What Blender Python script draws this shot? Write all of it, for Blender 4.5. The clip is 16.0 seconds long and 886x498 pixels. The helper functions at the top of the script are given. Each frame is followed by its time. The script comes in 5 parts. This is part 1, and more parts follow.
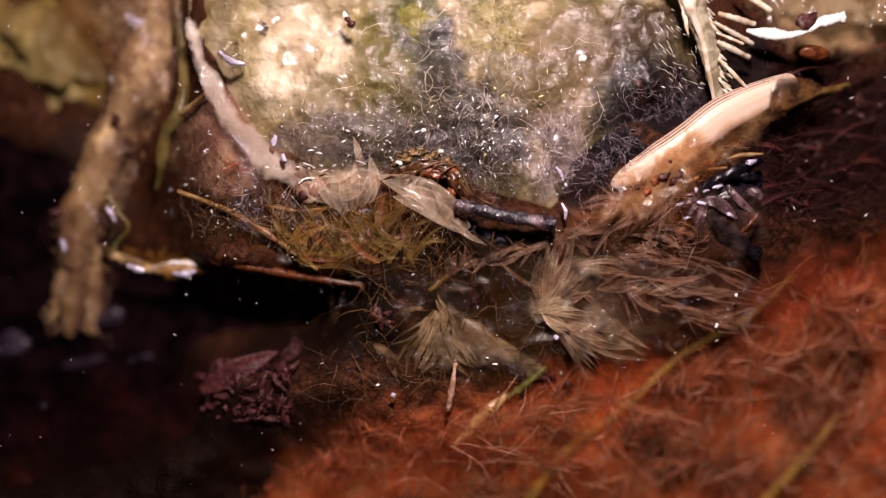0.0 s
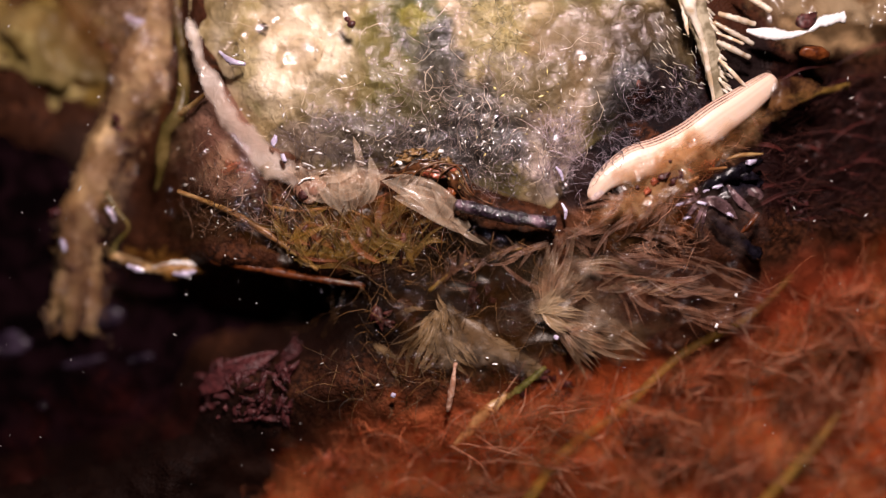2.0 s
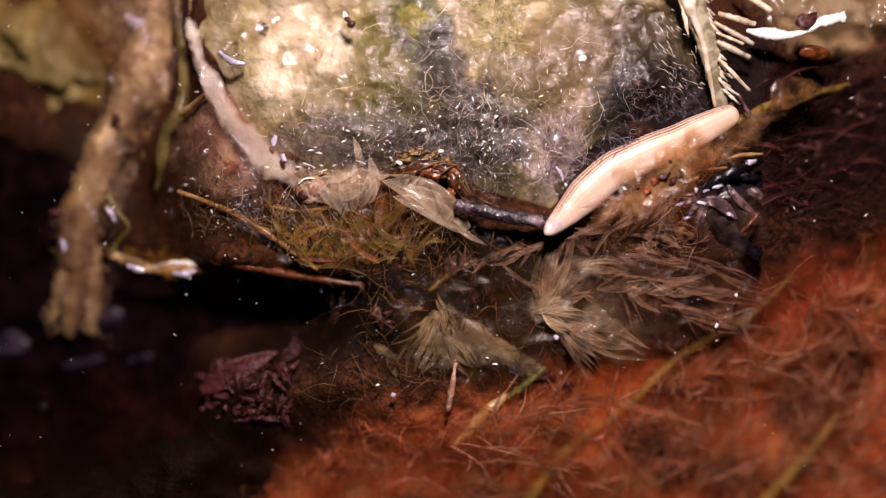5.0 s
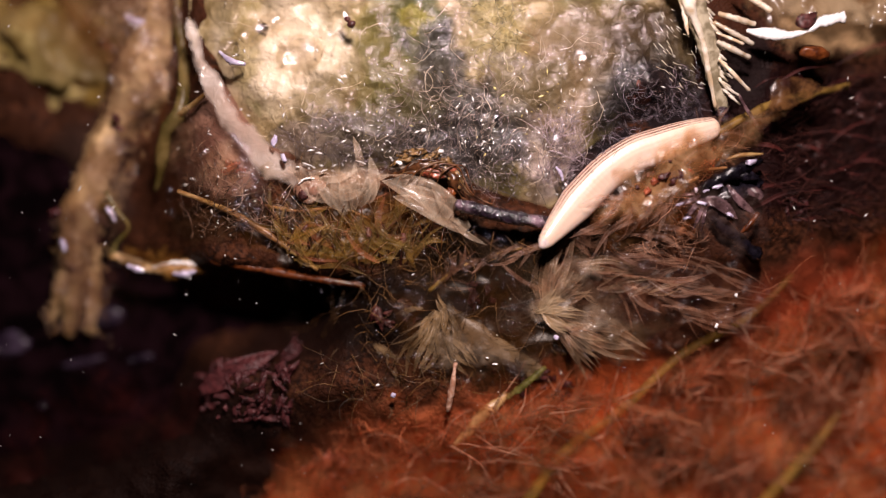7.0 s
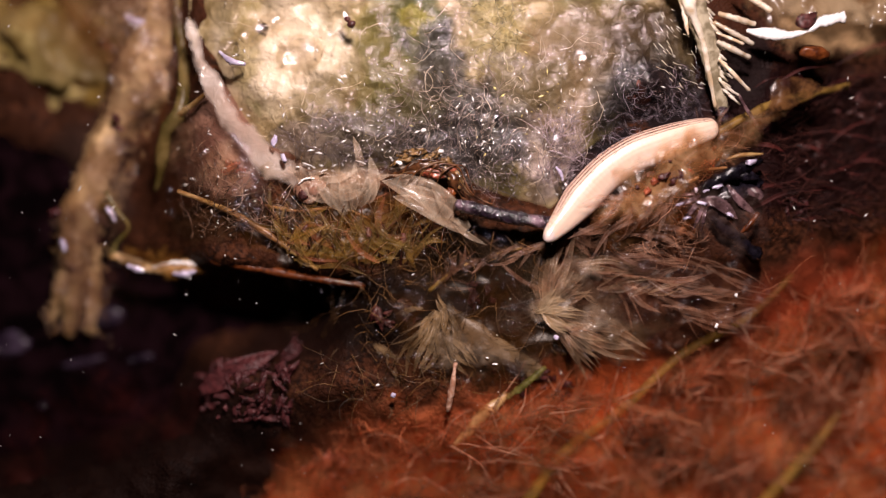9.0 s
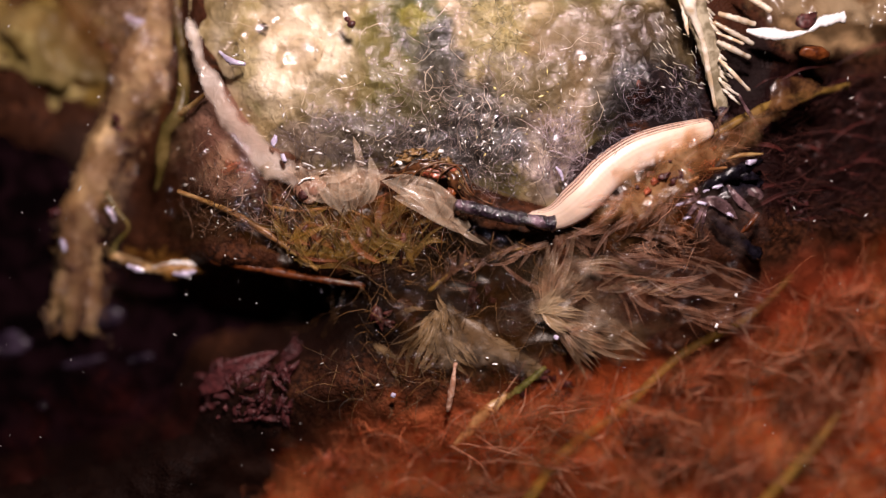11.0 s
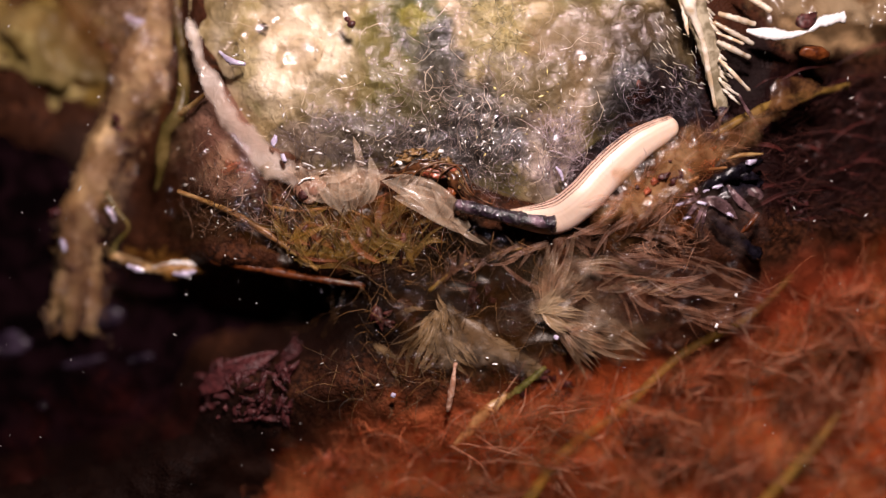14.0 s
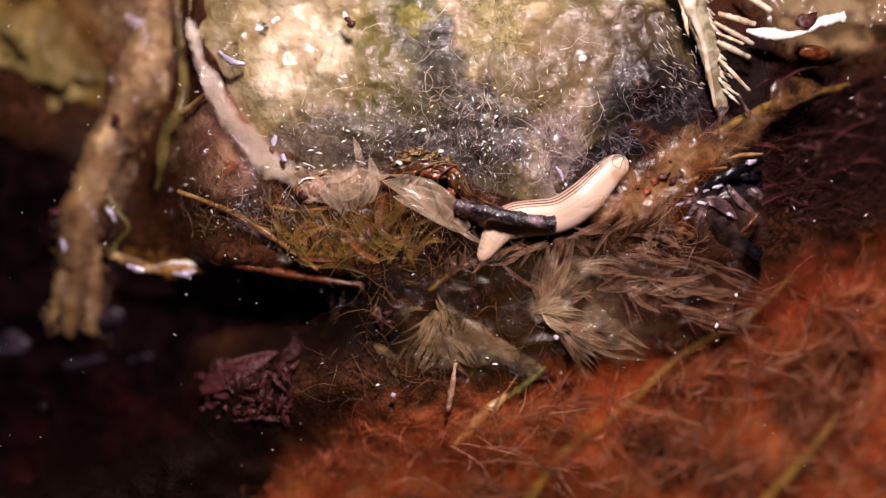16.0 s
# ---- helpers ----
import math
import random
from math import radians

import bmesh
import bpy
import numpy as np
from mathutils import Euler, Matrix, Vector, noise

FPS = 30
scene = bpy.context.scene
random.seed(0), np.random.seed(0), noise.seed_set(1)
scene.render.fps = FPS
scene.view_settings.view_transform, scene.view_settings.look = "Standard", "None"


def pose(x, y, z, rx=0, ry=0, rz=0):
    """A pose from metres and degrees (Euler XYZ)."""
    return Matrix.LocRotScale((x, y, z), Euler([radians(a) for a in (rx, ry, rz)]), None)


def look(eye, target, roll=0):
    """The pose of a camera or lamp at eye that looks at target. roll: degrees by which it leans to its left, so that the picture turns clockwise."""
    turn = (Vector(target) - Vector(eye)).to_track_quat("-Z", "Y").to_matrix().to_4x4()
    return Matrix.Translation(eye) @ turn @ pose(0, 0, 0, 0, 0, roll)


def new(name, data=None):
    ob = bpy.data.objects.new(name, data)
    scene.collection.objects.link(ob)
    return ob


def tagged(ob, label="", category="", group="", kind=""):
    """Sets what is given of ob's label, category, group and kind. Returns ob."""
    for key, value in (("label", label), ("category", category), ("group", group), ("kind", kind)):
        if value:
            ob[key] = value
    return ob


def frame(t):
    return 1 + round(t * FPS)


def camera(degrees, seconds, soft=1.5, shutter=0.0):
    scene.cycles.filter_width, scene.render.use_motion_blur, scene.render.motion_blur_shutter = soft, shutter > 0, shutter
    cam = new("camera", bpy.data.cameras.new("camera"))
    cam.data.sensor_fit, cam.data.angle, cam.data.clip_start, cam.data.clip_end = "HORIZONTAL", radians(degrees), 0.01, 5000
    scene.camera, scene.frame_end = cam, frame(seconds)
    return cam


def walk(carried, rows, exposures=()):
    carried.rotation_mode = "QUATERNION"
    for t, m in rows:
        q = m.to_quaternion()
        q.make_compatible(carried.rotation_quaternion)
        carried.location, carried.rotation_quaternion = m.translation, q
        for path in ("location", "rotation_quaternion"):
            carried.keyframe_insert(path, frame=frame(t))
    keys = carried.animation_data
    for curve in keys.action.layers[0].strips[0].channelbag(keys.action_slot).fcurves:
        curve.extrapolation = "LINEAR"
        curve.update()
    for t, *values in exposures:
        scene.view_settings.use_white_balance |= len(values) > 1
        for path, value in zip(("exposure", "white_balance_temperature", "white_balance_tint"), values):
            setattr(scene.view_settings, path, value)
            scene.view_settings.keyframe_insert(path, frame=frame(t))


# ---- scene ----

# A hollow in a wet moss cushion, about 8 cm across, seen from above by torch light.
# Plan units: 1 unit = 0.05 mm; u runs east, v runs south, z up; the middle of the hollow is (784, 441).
S = 0.00005
EYE = 0.0753
cam = camera(55, 16.0, soft=1.1)
cam.data.dof.use_dof = True
cam.data.dof.focus_distance = EYE - 0.0005
cam.data.dof.aperture_fstop = 4.5
walk(cam, [(0, pose(0, 0, EYE)), (16.0, pose(0, 0, EYE))], exposures=[(0, 0.0), (16.0, 0.0)])


def at(u, v, z=0.0):
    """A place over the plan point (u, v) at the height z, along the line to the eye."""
    k = 1 - z * S / EYE
    return Vector(((u - 784) * S * k, (441 - v) * S * k, z * S))


# ---- light: one torch above the north rim, dark surroundings ----
world = bpy.data.worlds.new("night")
scene.world = world
world.use_nodes = True
world.node_tree.nodes["Background"].inputs[0].default_value = (0.62, 0.55, 0.6, 1)
world.node_tree.nodes["Background"].inputs[1].default_value = 0.0018
torch = bpy.data.lights.new("torch", "AREA")
torch.shape, torch.size, torch.energy, torch.color = "DISK", 0.010, 0.124, (1.0, 0.81, 0.79)
torch_ob = new("torch", torch)
torch_ob.matrix_world = look((0.006, 0.042, 0.066), (0.004, 0.006, 0.0))


# ---- materials ----
def surf(name, c1, c2, scale=3000, rough=0.5, bump=0.5, c3=None, patch=0.5, coat=0.0, metallic=0.0, sss=0.0, through_light=0.0, clear=0.0,
         blots=(), depth=6e-5, local=False, stretch=None, strands=False, vary=True, rim=False, spec=0.5, tint=None, across=None):
    """Two-scale mottled surface; through_light and clear make thin leaves and films."""
    m = bpy.data.materials.new(name)
    m.use_nodes = True
    t = m.node_tree
    n, link = t.nodes, t.links.new
    bsdf, out = n["Principled BSDF"], n["Material Output"]
    if local:
        src = n.new("ShaderNodeTexCoord").outputs["Object"]
    else:
        src = n.new("ShaderNodeNewGeometry").outputs["Position"]
    if stretch:
        mp = n.new("ShaderNodeMapping")
        mp.inputs["Scale"].default_value = stretch
        link(src, mp.inputs[0])
        src = mp.outputs[0]

    def grain(sc, detail=5.0, dist=0.6):
        k = n.new("ShaderNodeTexNoise")
        k.inputs["Scale"].default_value, k.inputs["Detail"].default_value = sc, detail
        k.inputs["Distortion"].default_value = dist
        link(src, k.inputs["Vector"])
        return k.outputs["Fac"]

    def ranged(s, lo, hi, a=0.0, b=1.0):
        k = n.new("ShaderNodeMapRange")
        k.interpolation_type = "SMOOTHSTEP"
        for i, val in enumerate((lo, hi, a, b)):
            k.inputs[i + 1].default_value = val
        link(s, k.inputs[0])
        return k.outputs[0]

    def mixed(f, a, b):
        k = n.new("ShaderNodeMix")
        k.data_type = "RGBA"
        link(f, k.inputs[0])
        for sock, c in ((k.inputs[6], a), (k.inputs[7], b)):
            if isinstance(c, tuple):
                sock.default_value = (*c, 1)
            else:
                link(c, sock)
        return k.outputs[2]

    fine = grain(scale)
    col = mixed(ranged(fine, 0.36, 0.64), c1, c2)
    if c3:
        col = mixed(ranged(grain(scale * 0.16), patch - 0.07, patch + 0.09), col, c3)
    if blots:
        wob = n.new("ShaderNodeTexNoise")
        wob.inputs["Scale"].default_value, wob.inputs["Detail"].default_value = 420, 6
        link(src, wob.inputs["Vector"])
        add = n.new("ShaderNodeVectorMath")
        add.operation = "MULTIPLY_ADD"
        link(wob.outputs["Color"], add.inputs[0])
        add.inputs[1].default_value = (0.0055, 0.0055, 0)
        off = n.new("ShaderNodeVectorMath")
        off.operation = "ADD"
        off.inputs[1].default_value = (-0.00275, -0.00275, 0)
        link(src, add.inputs[2])
        link(add.outputs[0], off.inputs[0])
        for u, v, ru, rv, c, amount in blots:
            p = at(u, v)
            sub = n.new("ShaderNodeVectorMath")
            sub.operation = "SUBTRACT"
            link(off.outputs[0], sub.inputs[0])
            sub.inputs[1].default_value = (p.x, p.y, 0)
            mul = n.new("ShaderNodeVectorMath")
            mul.operation = "MULTIPLY"
            link(sub.outputs[0], mul.inputs[0])
            mul.inputs[1].default_value = (1 / (ru * S), 1 / (rv * S), 0)
            ln = n.new("ShaderNodeVectorMath")
            ln.operation = "LENGTH"
            link(mul.outputs[0], ln.inputs[0])
            col = mixed(ranged(ln.outputs["Value"], 1.15, 0.55, 0.0, amount), col, c)
    if across:
        parts = n.new("ShaderNodeSeparateXYZ")
        link(n.new("ShaderNodeTexCoord").outputs["Object"], parts.inputs[0])
        size = n.new("ShaderNodeMath")
        size.operation = "ABSOLUTE"
        link(parts.outputs["Y"], size.inputs[0])
        col = mixed(ranged(size.outputs[0], 0.3 * across[1], across[1]), col, across[0])
    info = n.new("ShaderNodeObjectInfo")
    hsv = n.new("ShaderNodeHueSaturation")
    link(col, hsv.inputs["Color"])
    if vary:
        link(ranged(info.outputs["Random"], 0, 1, 0.8, 1.2), hsv.inputs["Value"])
    if strands:
        geo = n.new("ShaderNodeNewGeometry")
        link(ranged(geo.outputs["Random Per Island"], 0, 1, 0.35, 1.5), hsv.inputs["Value"])
    col = hsv.outputs[0]
    link(col, bsdf.inputs["Base Color"])
    link(ranged(grain(scale * 0.6), 0.3, 0.7, rough * 0.7, min(1, rough * 1.3)), bsdf.inputs["Roughness"])
    bsdf.inputs["Metallic"].default_value = metallic
    bsdf.inputs["Coat Weight"].default_value = coat
    bsdf.inputs["Coat Roughness"].default_value = 0.08
    bsdf.inputs["Specular IOR Level"].default_value = spec
    if sss:
        bsdf.inputs["Subsurface Weight"].default_value = sss
        bsdf.inputs["Subsurface Radius"].default_value = (1.0, 0.6, 0.4)
        bsdf.inputs["Subsurface Scale"].default_value = 0.0006
    if bump:
        b = n.new("ShaderNodeBump")
        b.inputs["Strength"].default_value, b.inputs["Distance"].default_value = bump, depth
        link(grain(scale * 1.7, 8.0), b.inputs["Height"])
        link(b.outputs[0], bsdf.inputs["Normal"])
        link(b.outputs[0], bsdf.inputs["Coat Normal"])
    last = bsdf.outputs[0]
    if through_light:
        tr = n.new("ShaderNodeBsdfTranslucent")
        link(col, tr.inputs[0])
        mx = n.new("ShaderNodeMixShader")
        mx.inputs[0].default_value = through_light
        link(last, mx.inputs[1])
        link(tr.outputs[0], mx.inputs[2])
        last = mx.outputs[0]
    if clear:
        cl = n.new("ShaderNodeBsdfTransparent")
        mx = n.new("ShaderNodeMixShader")
        open_part = ranged(grain(scale * 0.4), 0.25, 0.75, max(0, clear - 0.12), min(1, clear + 0.12))
        if rim:
            body = n.new("ShaderNodeAttribute")
            body.attribute_name = "body"
            sub = n.new("ShaderNodeMath")
            sub.operation = "MULTIPLY_ADD"
            inv = n.new("ShaderNodeMath")
            inv.operation = "SUBTRACT"
            link(open_part, inv.inputs[0])
            inv.inputs[1].default_value = 1.0
            link(inv.outputs[0], sub.inputs[0])
            link(body.outputs["Fac"], sub.inputs[1])
            sub.inputs[2].default_value = 1.0
            open_part = sub.outputs[0]
            if tint:
                link(mixed(body.outputs["Fac"], (1.0, 1.0, 1.0), tint), cl.inputs[0])
        link(open_part, mx.inputs[0])
        link(last, mx.inputs[1])
        link(cl.outputs[0], mx.inputs[2])
        last = mx.outputs[0]
    link(last, out.inputs[0])
    return m


def wet_clear(name, weight, rough, relief):
    """Clear water or slime: lets light through, with a faint gloss and a trace of milk."""
    m = bpy.data.materials.new(name)
    m.use_nodes = True
    t = m.node_tree
    n, link = t.nodes, t.links.new
    gloss, clear, mx = n.new("ShaderNodeBsdfGlossy"), n.new("ShaderNodeBsdfTransparent"), n.new("ShaderNodeMixShader")
    gloss.inputs["Color"].default_value, gloss.inputs["Roughness"].default_value = (0.92, 0.88, 1.0, 1), rough
    clear.inputs["Color"].default_value = (0.96, 0.94, 0.90, 1)
    mx.inputs[0].default_value = weight
    nz, bp, geo = n.new("ShaderNodeTexNoise"), n.new("ShaderNodeBump"), n.new("ShaderNodeNewGeometry")
    nz.inputs["Scale"].default_value, nz.inputs["Detail"].default_value = 2400, 6
    link(geo.outputs["Position"], nz.inputs["Vector"])
    bp.inputs["Strength"].default_value, bp.inputs["Distance"].default_value = 0.6, relief
    link(nz.outputs["Fac"], bp.inputs["Height"])
    link(bp.outputs[0], gloss.inputs["Normal"])
    link(clear.outputs[0], mx.inputs[1])
    link(gloss.outputs[0], mx.inputs[2])
    link(mx.outputs[0], n["Material Output"].inputs[0])
    return m


CREAM, OLIVE, GREY = (0.46, 0.36, 0.20), (0.15, 0.14, 0.03), (0.10, 0.085, 0.075)
PEAT_RUST = [(1330, 840, 560, 230, (0.52, 0.105, 0.03), 0.9), (1530, 640, 220, 200, (0.30, 0.05, 0.018), 0.85), (1540, 730, 60, 80, (0.7, 0.28, 0.13), 0.8), (1100, 840, 80, 60, (0.6, 0.2, 0.1), 0.6),
             (800, 815, 270, 115, (0.36, 0.09, 0.032), 0.8), (430, 865, 90, 60, (0.16, 0.05, 0.02), 0.7), (1150, 370, 150, 60, (0.22, 0.085, 0.035), 0.7), (590, 400, 170, 60, (0.12, 0.05, 0.01), 0.8)]
PEAT_PALE = [(110, 80, 90, 70, (0.30, 0.20, 0.045), 0.85), (130, 20, 130, 60, (0.33, 0.27, 0.2), 0.6), (400, 250, 110, 110, (0.25, 0.135, 0.10), 0.88), (1500, 20, 130, 70, (0.34, 0.22, 0.11), 0.8), (200, 110, 70, 120, (0.16, 0.06, 0.02), 0.6)]
PEAT_BLACK = [(350, 390, 90, 50, (0.04, 0.018, 0.008), 0.9), (200, 830, 480, 220, (0.006, 0.0025, 0.002), 0.95), (860, 540, 260, 120, (0.014, 0.009, 0.004), 0.9), (1160, 520, 170, 90, (0.03, 0.012, 0.007), 0.85),
              (1450, 240, 290, 180, (0.008, 0.0022, 0.0024), 0.95), (590, 560, 230, 90, (0.005, 0.0025, 0.0018), 0.95), (490, 620, 130, 60, (0.008, 0.003, 0.002), 0.9), (60, 330, 110, 160, (0.034, 0.018, 0.013), 0.9)]
# Shade of pits and gaps put into the colour, beside darker bank peat.
PEAT_DARK_AND_SHADE = [(850, 440, 140, 60, (0.008, 0.0045, 0.002), 0.92), (1510, 160, 150, 60, (0.007, 0.002, 0.0022), 0.95), (1330, 110, 60, 80, (0.01, 0.006, 0.006), 0.9), (1085, 262, 75, 40, (0.005, 0.004, 0.005), 0.95), (1042, 325, 55, 60, (0.016, 0.009, 0.009), 0.92), (1200, 190, 80, 50, (0.006, 0.005, 0.006), 0.9),
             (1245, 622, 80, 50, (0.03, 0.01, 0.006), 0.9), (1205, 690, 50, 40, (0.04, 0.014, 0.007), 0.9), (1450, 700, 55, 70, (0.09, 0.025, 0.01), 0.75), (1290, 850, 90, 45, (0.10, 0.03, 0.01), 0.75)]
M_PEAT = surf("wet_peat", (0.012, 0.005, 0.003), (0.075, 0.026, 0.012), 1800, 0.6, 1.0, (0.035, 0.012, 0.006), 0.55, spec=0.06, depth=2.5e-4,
              blots=PEAT_RUST + PEAT_PALE + PEAT_BLACK + PEAT_DARK_AND_SHADE)
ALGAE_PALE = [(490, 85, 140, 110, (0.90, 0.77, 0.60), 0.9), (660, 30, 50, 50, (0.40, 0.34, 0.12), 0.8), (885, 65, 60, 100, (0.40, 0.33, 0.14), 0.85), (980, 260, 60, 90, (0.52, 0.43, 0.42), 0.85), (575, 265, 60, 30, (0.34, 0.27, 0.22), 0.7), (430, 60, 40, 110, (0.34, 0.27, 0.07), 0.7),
              (1000, 130, 110, 120, (0.20, 0.13, 0.07), 0.85), (930, 150, 90, 70, (0.13, 0.10, 0.05), 0.8), (590, 170, 80, 60, (0.22, 0.17, 0.07), 0.85), (880, 320, 60, 30, (0.16, 0.14, 0.05), 0.8)]
ALGAE_OLIVE = [(690, 100, 70, 140, (0.12, 0.105, 0.018), 0.95), (745, 40, 60, 90, (0.06, 0.07, 0.01), 0.95), (730, 22, 26, 22, (0.30, 0.27, 0.04), 0.85), (1080, 60, 100, 90, (0.12, 0.08, 0.035), 0.85), (1165, 70, 100, 90, (0.05, 0.03, 0.014), 0.93)]
# The last patch puts the shade of the hollow into the algae colour.
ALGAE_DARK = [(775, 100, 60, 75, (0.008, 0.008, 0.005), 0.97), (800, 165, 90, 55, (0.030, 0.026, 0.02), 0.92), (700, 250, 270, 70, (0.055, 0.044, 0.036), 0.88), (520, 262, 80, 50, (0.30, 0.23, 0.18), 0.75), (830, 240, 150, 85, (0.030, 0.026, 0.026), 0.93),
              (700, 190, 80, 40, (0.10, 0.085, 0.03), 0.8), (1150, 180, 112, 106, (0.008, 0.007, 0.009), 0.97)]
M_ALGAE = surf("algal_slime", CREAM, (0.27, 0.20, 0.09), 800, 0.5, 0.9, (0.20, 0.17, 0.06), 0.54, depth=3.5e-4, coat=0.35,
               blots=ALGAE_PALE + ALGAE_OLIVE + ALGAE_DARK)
M_WATER = surf("peat_water", (0.002, 0.0009, 0.0012), (0.009, 0.0034, 0.0048), 300, 0.06, 0.25, depth=4e-4)
M_WORM = surf("worm_skin", (0.64, 0.47, 0.36), (0.74, 0.56, 0.44), 1300, 0.34, 0.1, sss=0.25, coat=0.3, across=((0.50, 0.32, 0.26), 40 * S), local=True, stretch=(0, 1.3, 0.4), depth=3e-5, vary=False)
M_SEAM = surf("worm_seam", (0.24, 0.13, 0.10), (0.40, 0.25, 0.20), 900, 0.4, 0.0, clear=0.78, vary=False)
M_HEAD = surf("worm_head_skin", (0.50, 0.40, 0.40), (0.72, 0.58, 0.52), 2000, 0.3, 0.3, coat=0.5, local=True, vary=False)
M_HYPHA = surf("pale_thread", (0.52, 0.42, 0.32), (0.80, 0.68, 0.54), 1200, 0.4, 0.0, clear=0.3, strands=True)
M_HYPHA_GREY = surf("grey_thread", (0.16, 0.115, 0.095), (0.40, 0.31, 0.27), 1200, 0.4, 0.0, clear=0.3, strands=True)
M_HYPHA_LILAC = surf("lilac_thread", (0.46, 0.35, 0.38), (0.74, 0.60, 0.64), 1200, 0.4, 0.0, clear=0.68, strands=True)
M_HYPHA_DARK = surf("violet_thread", (0.03, 0.022, 0.028), (0.30, 0.24, 0.28), 1200, 0.35, 0.0, clear=0.35, strands=True)
M_HYPHA_GREEN = surf("yellow_thread", (0.42, 0.36, 0.16), (0.60, 0.52, 0.30), 1200, 0.4, 0.0, clear=0.5, strands=True)
M_VEIL_PALE = surf("milky_veil", (0.50, 0.34, 0.24), (0.84, 0.66, 0.50), 900, 0.3, 0.6, c3=(0.3, 0.2, 0.13), patch=0.52, through_light=0.3, clear=0.62, rim=True, coat=0.5, depth=1.2e-4)
M_LEAF = surf("pale_moss_leaf", (0.76, 0.44, 0.27), (0.96, 0.66, 0.43), 900, 0.22, 0.5, through_light=0.35, clear=0.85, rim=True, coat=0.6)
M_LEAF_GREEN = surf("straw_moss_leaf", (0.56, 0.36, 0.18), (0.80, 0.56, 0.32), 900, 0.28, 0.5, through_light=0.3, clear=0.83, rim=True)
M_LEAF_ROSE = surf("rosy_moss_leaf", (0.46, 0.21, 0.13), (0.74, 0.42, 0.29), 900, 0.28, 0.5, through_light=0.3, clear=0.86, rim=True)
M_GOLD = surf("golden_stem", (0.24, 0.12, 0.035), (0.52, 0.34, 0.14), 900, 0.35, 0.8, c3=(0.30, 0.14, 0.05), patch=0.52, coat=0.3, clear=0.22)
M_OLIVE = surf("olive_stem", (0.22, 0.13, 0.025), (0.42, 0.26, 0.06), 1500, 0.4, 0.5)
M_FIBRE = surf("rust_fibre", (0.56, 0.12, 0.035), (0.82, 0.30, 0.13), 900, 0.5, 0.0, through_light=0.3, clear=0.62, strands=True)
M_ROOTLET = surf("brown_thread", (0.10, 0.045, 0.025), (0.34, 0.20, 0.13), 900, 0.4, 0.0, clear=0.3, strands=True)
M_FIBRE_SOFT = surf("rust_fuzz", (0.44, 0.12, 0.045), (0.74, 0.30, 0.15), 900, 0.6, 0.0, through_light=0.3, clear=0.78, strands=True, spec=0.1)
M_WISP = surf("pinkish_wisp", (0.50, 0.16, 0.08), (0.90, 0.48, 0.30), 900, 0.5, 0.0, through_light=0.4, clear=0.88, strands=True, spec=0.1)
M_FIBRE_ROSE = surf("rosy_fibre", (0.36, 0.17, 0.10), (0.66, 0.38, 0.26), 900, 0.4, 0.0, through_light=0.3, clear=0.6, strands=True)
M_FIBRE_OLIVE = surf("olive_fibre", (0.06, 0.026, 0.008), (0.22, 0.11, 0.035), 900, 0.45, 0.0, clear=0.5, strands=True)
M_FIBRE_DARK = surf("dark_fibre", (0.016, 0.005, 0.004), (0.07, 0.022, 0.016), 900, 0.6, 0.0, strands=True, spec=0.1)
M_ROOT = surf("furry_root", (0.28, 0.16, 0.065), (0.68, 0.46, 0.23), 500, 0.6, 1.0, (0.28, 0.15, 0.06), 0.5, depth=2.5e-4, spec=0.3)
# Violet tint and lilac patches put the stick's sheen into its colour.
M_STICK = surf("charred_bark_sheen", (0.003, 0.0015, 0.003), (0.03, 0.014, 0.028), 2600, 0.28, 0.9, (0.24, 0.15, 0.19), 0.57, spec=1.0, depth=1.8e-4, coat=0.9)
M_BLACK = surf("black_husk", (0.002, 0.0015, 0.0025), (0.009, 0.007, 0.012), 1500, 0.24, 0.6, spec=0.5, depth=1.4e-4)
M_AMBER = surf("amber_root", (0.06, 0.014, 0.004), (0.16, 0.042, 0.010), 1500, 0.35, 0.8, coat=0.15)
M_BROWN = surf("brown_root", (0.03, 0.011, 0.005), (0.13, 0.05, 0.018), 1500, 0.28, 0.35, coat=0.3, depth=1.0e-4)
M_RUST_LEAF = surf("rusty_moss_leaf", (0.70, 0.17, 0.06), (0.95, 0.36, 0.18), 700, 0.5, 0.2, through_light=0.45, clear=0.8, rim=True)
M_YELLOW_LEAF = surf("yellow_moss_leaf", (0.50, 0.27, 0.05), (0.76, 0.48, 0.15), 700, 0.3, 0.4, through_light=0.4, clear=0.85, rim=True)
M_BROWNLEAF = surf("brown_leaf_skin", (0.02, 0.008, 0.004), (0.10, 0.045, 0.016), 900, 0.3, 0.7, c3=(0.03, 0.010, 0.008), patch=0.5, clear=0.12, rim=True, coat=0.3, depth=1.4e-4)
# Near-black that stands in for the shade of the hollow.
M_HOLLOW_SHADE = surf("hollow_shade", (0.004, 0.003, 0.004), (0.022, 0.013, 0.014), 900, 0.3, 0.8, clear=0.15, rim=True, depth=1.5e-4)
# Lilac-white that paints in wet glints; a few lime grains share it.
M_GLINT = surf("lilac_white_glint", (0.42, 0.36, 0.50), (0.74, 0.68, 0.86), 900, 0.12, 0.3, coat=1.0, spec=1.0)
M_JELLY = surf("amber_jelly", (0.22, 0.08, 0.02), (0.52, 0.27, 0.11), 700, 0.3, 0.8, through_light=0.3, clear=0.8, tint=(0.78, 0.58, 0.37), depth=1.0e-4, rim=True)
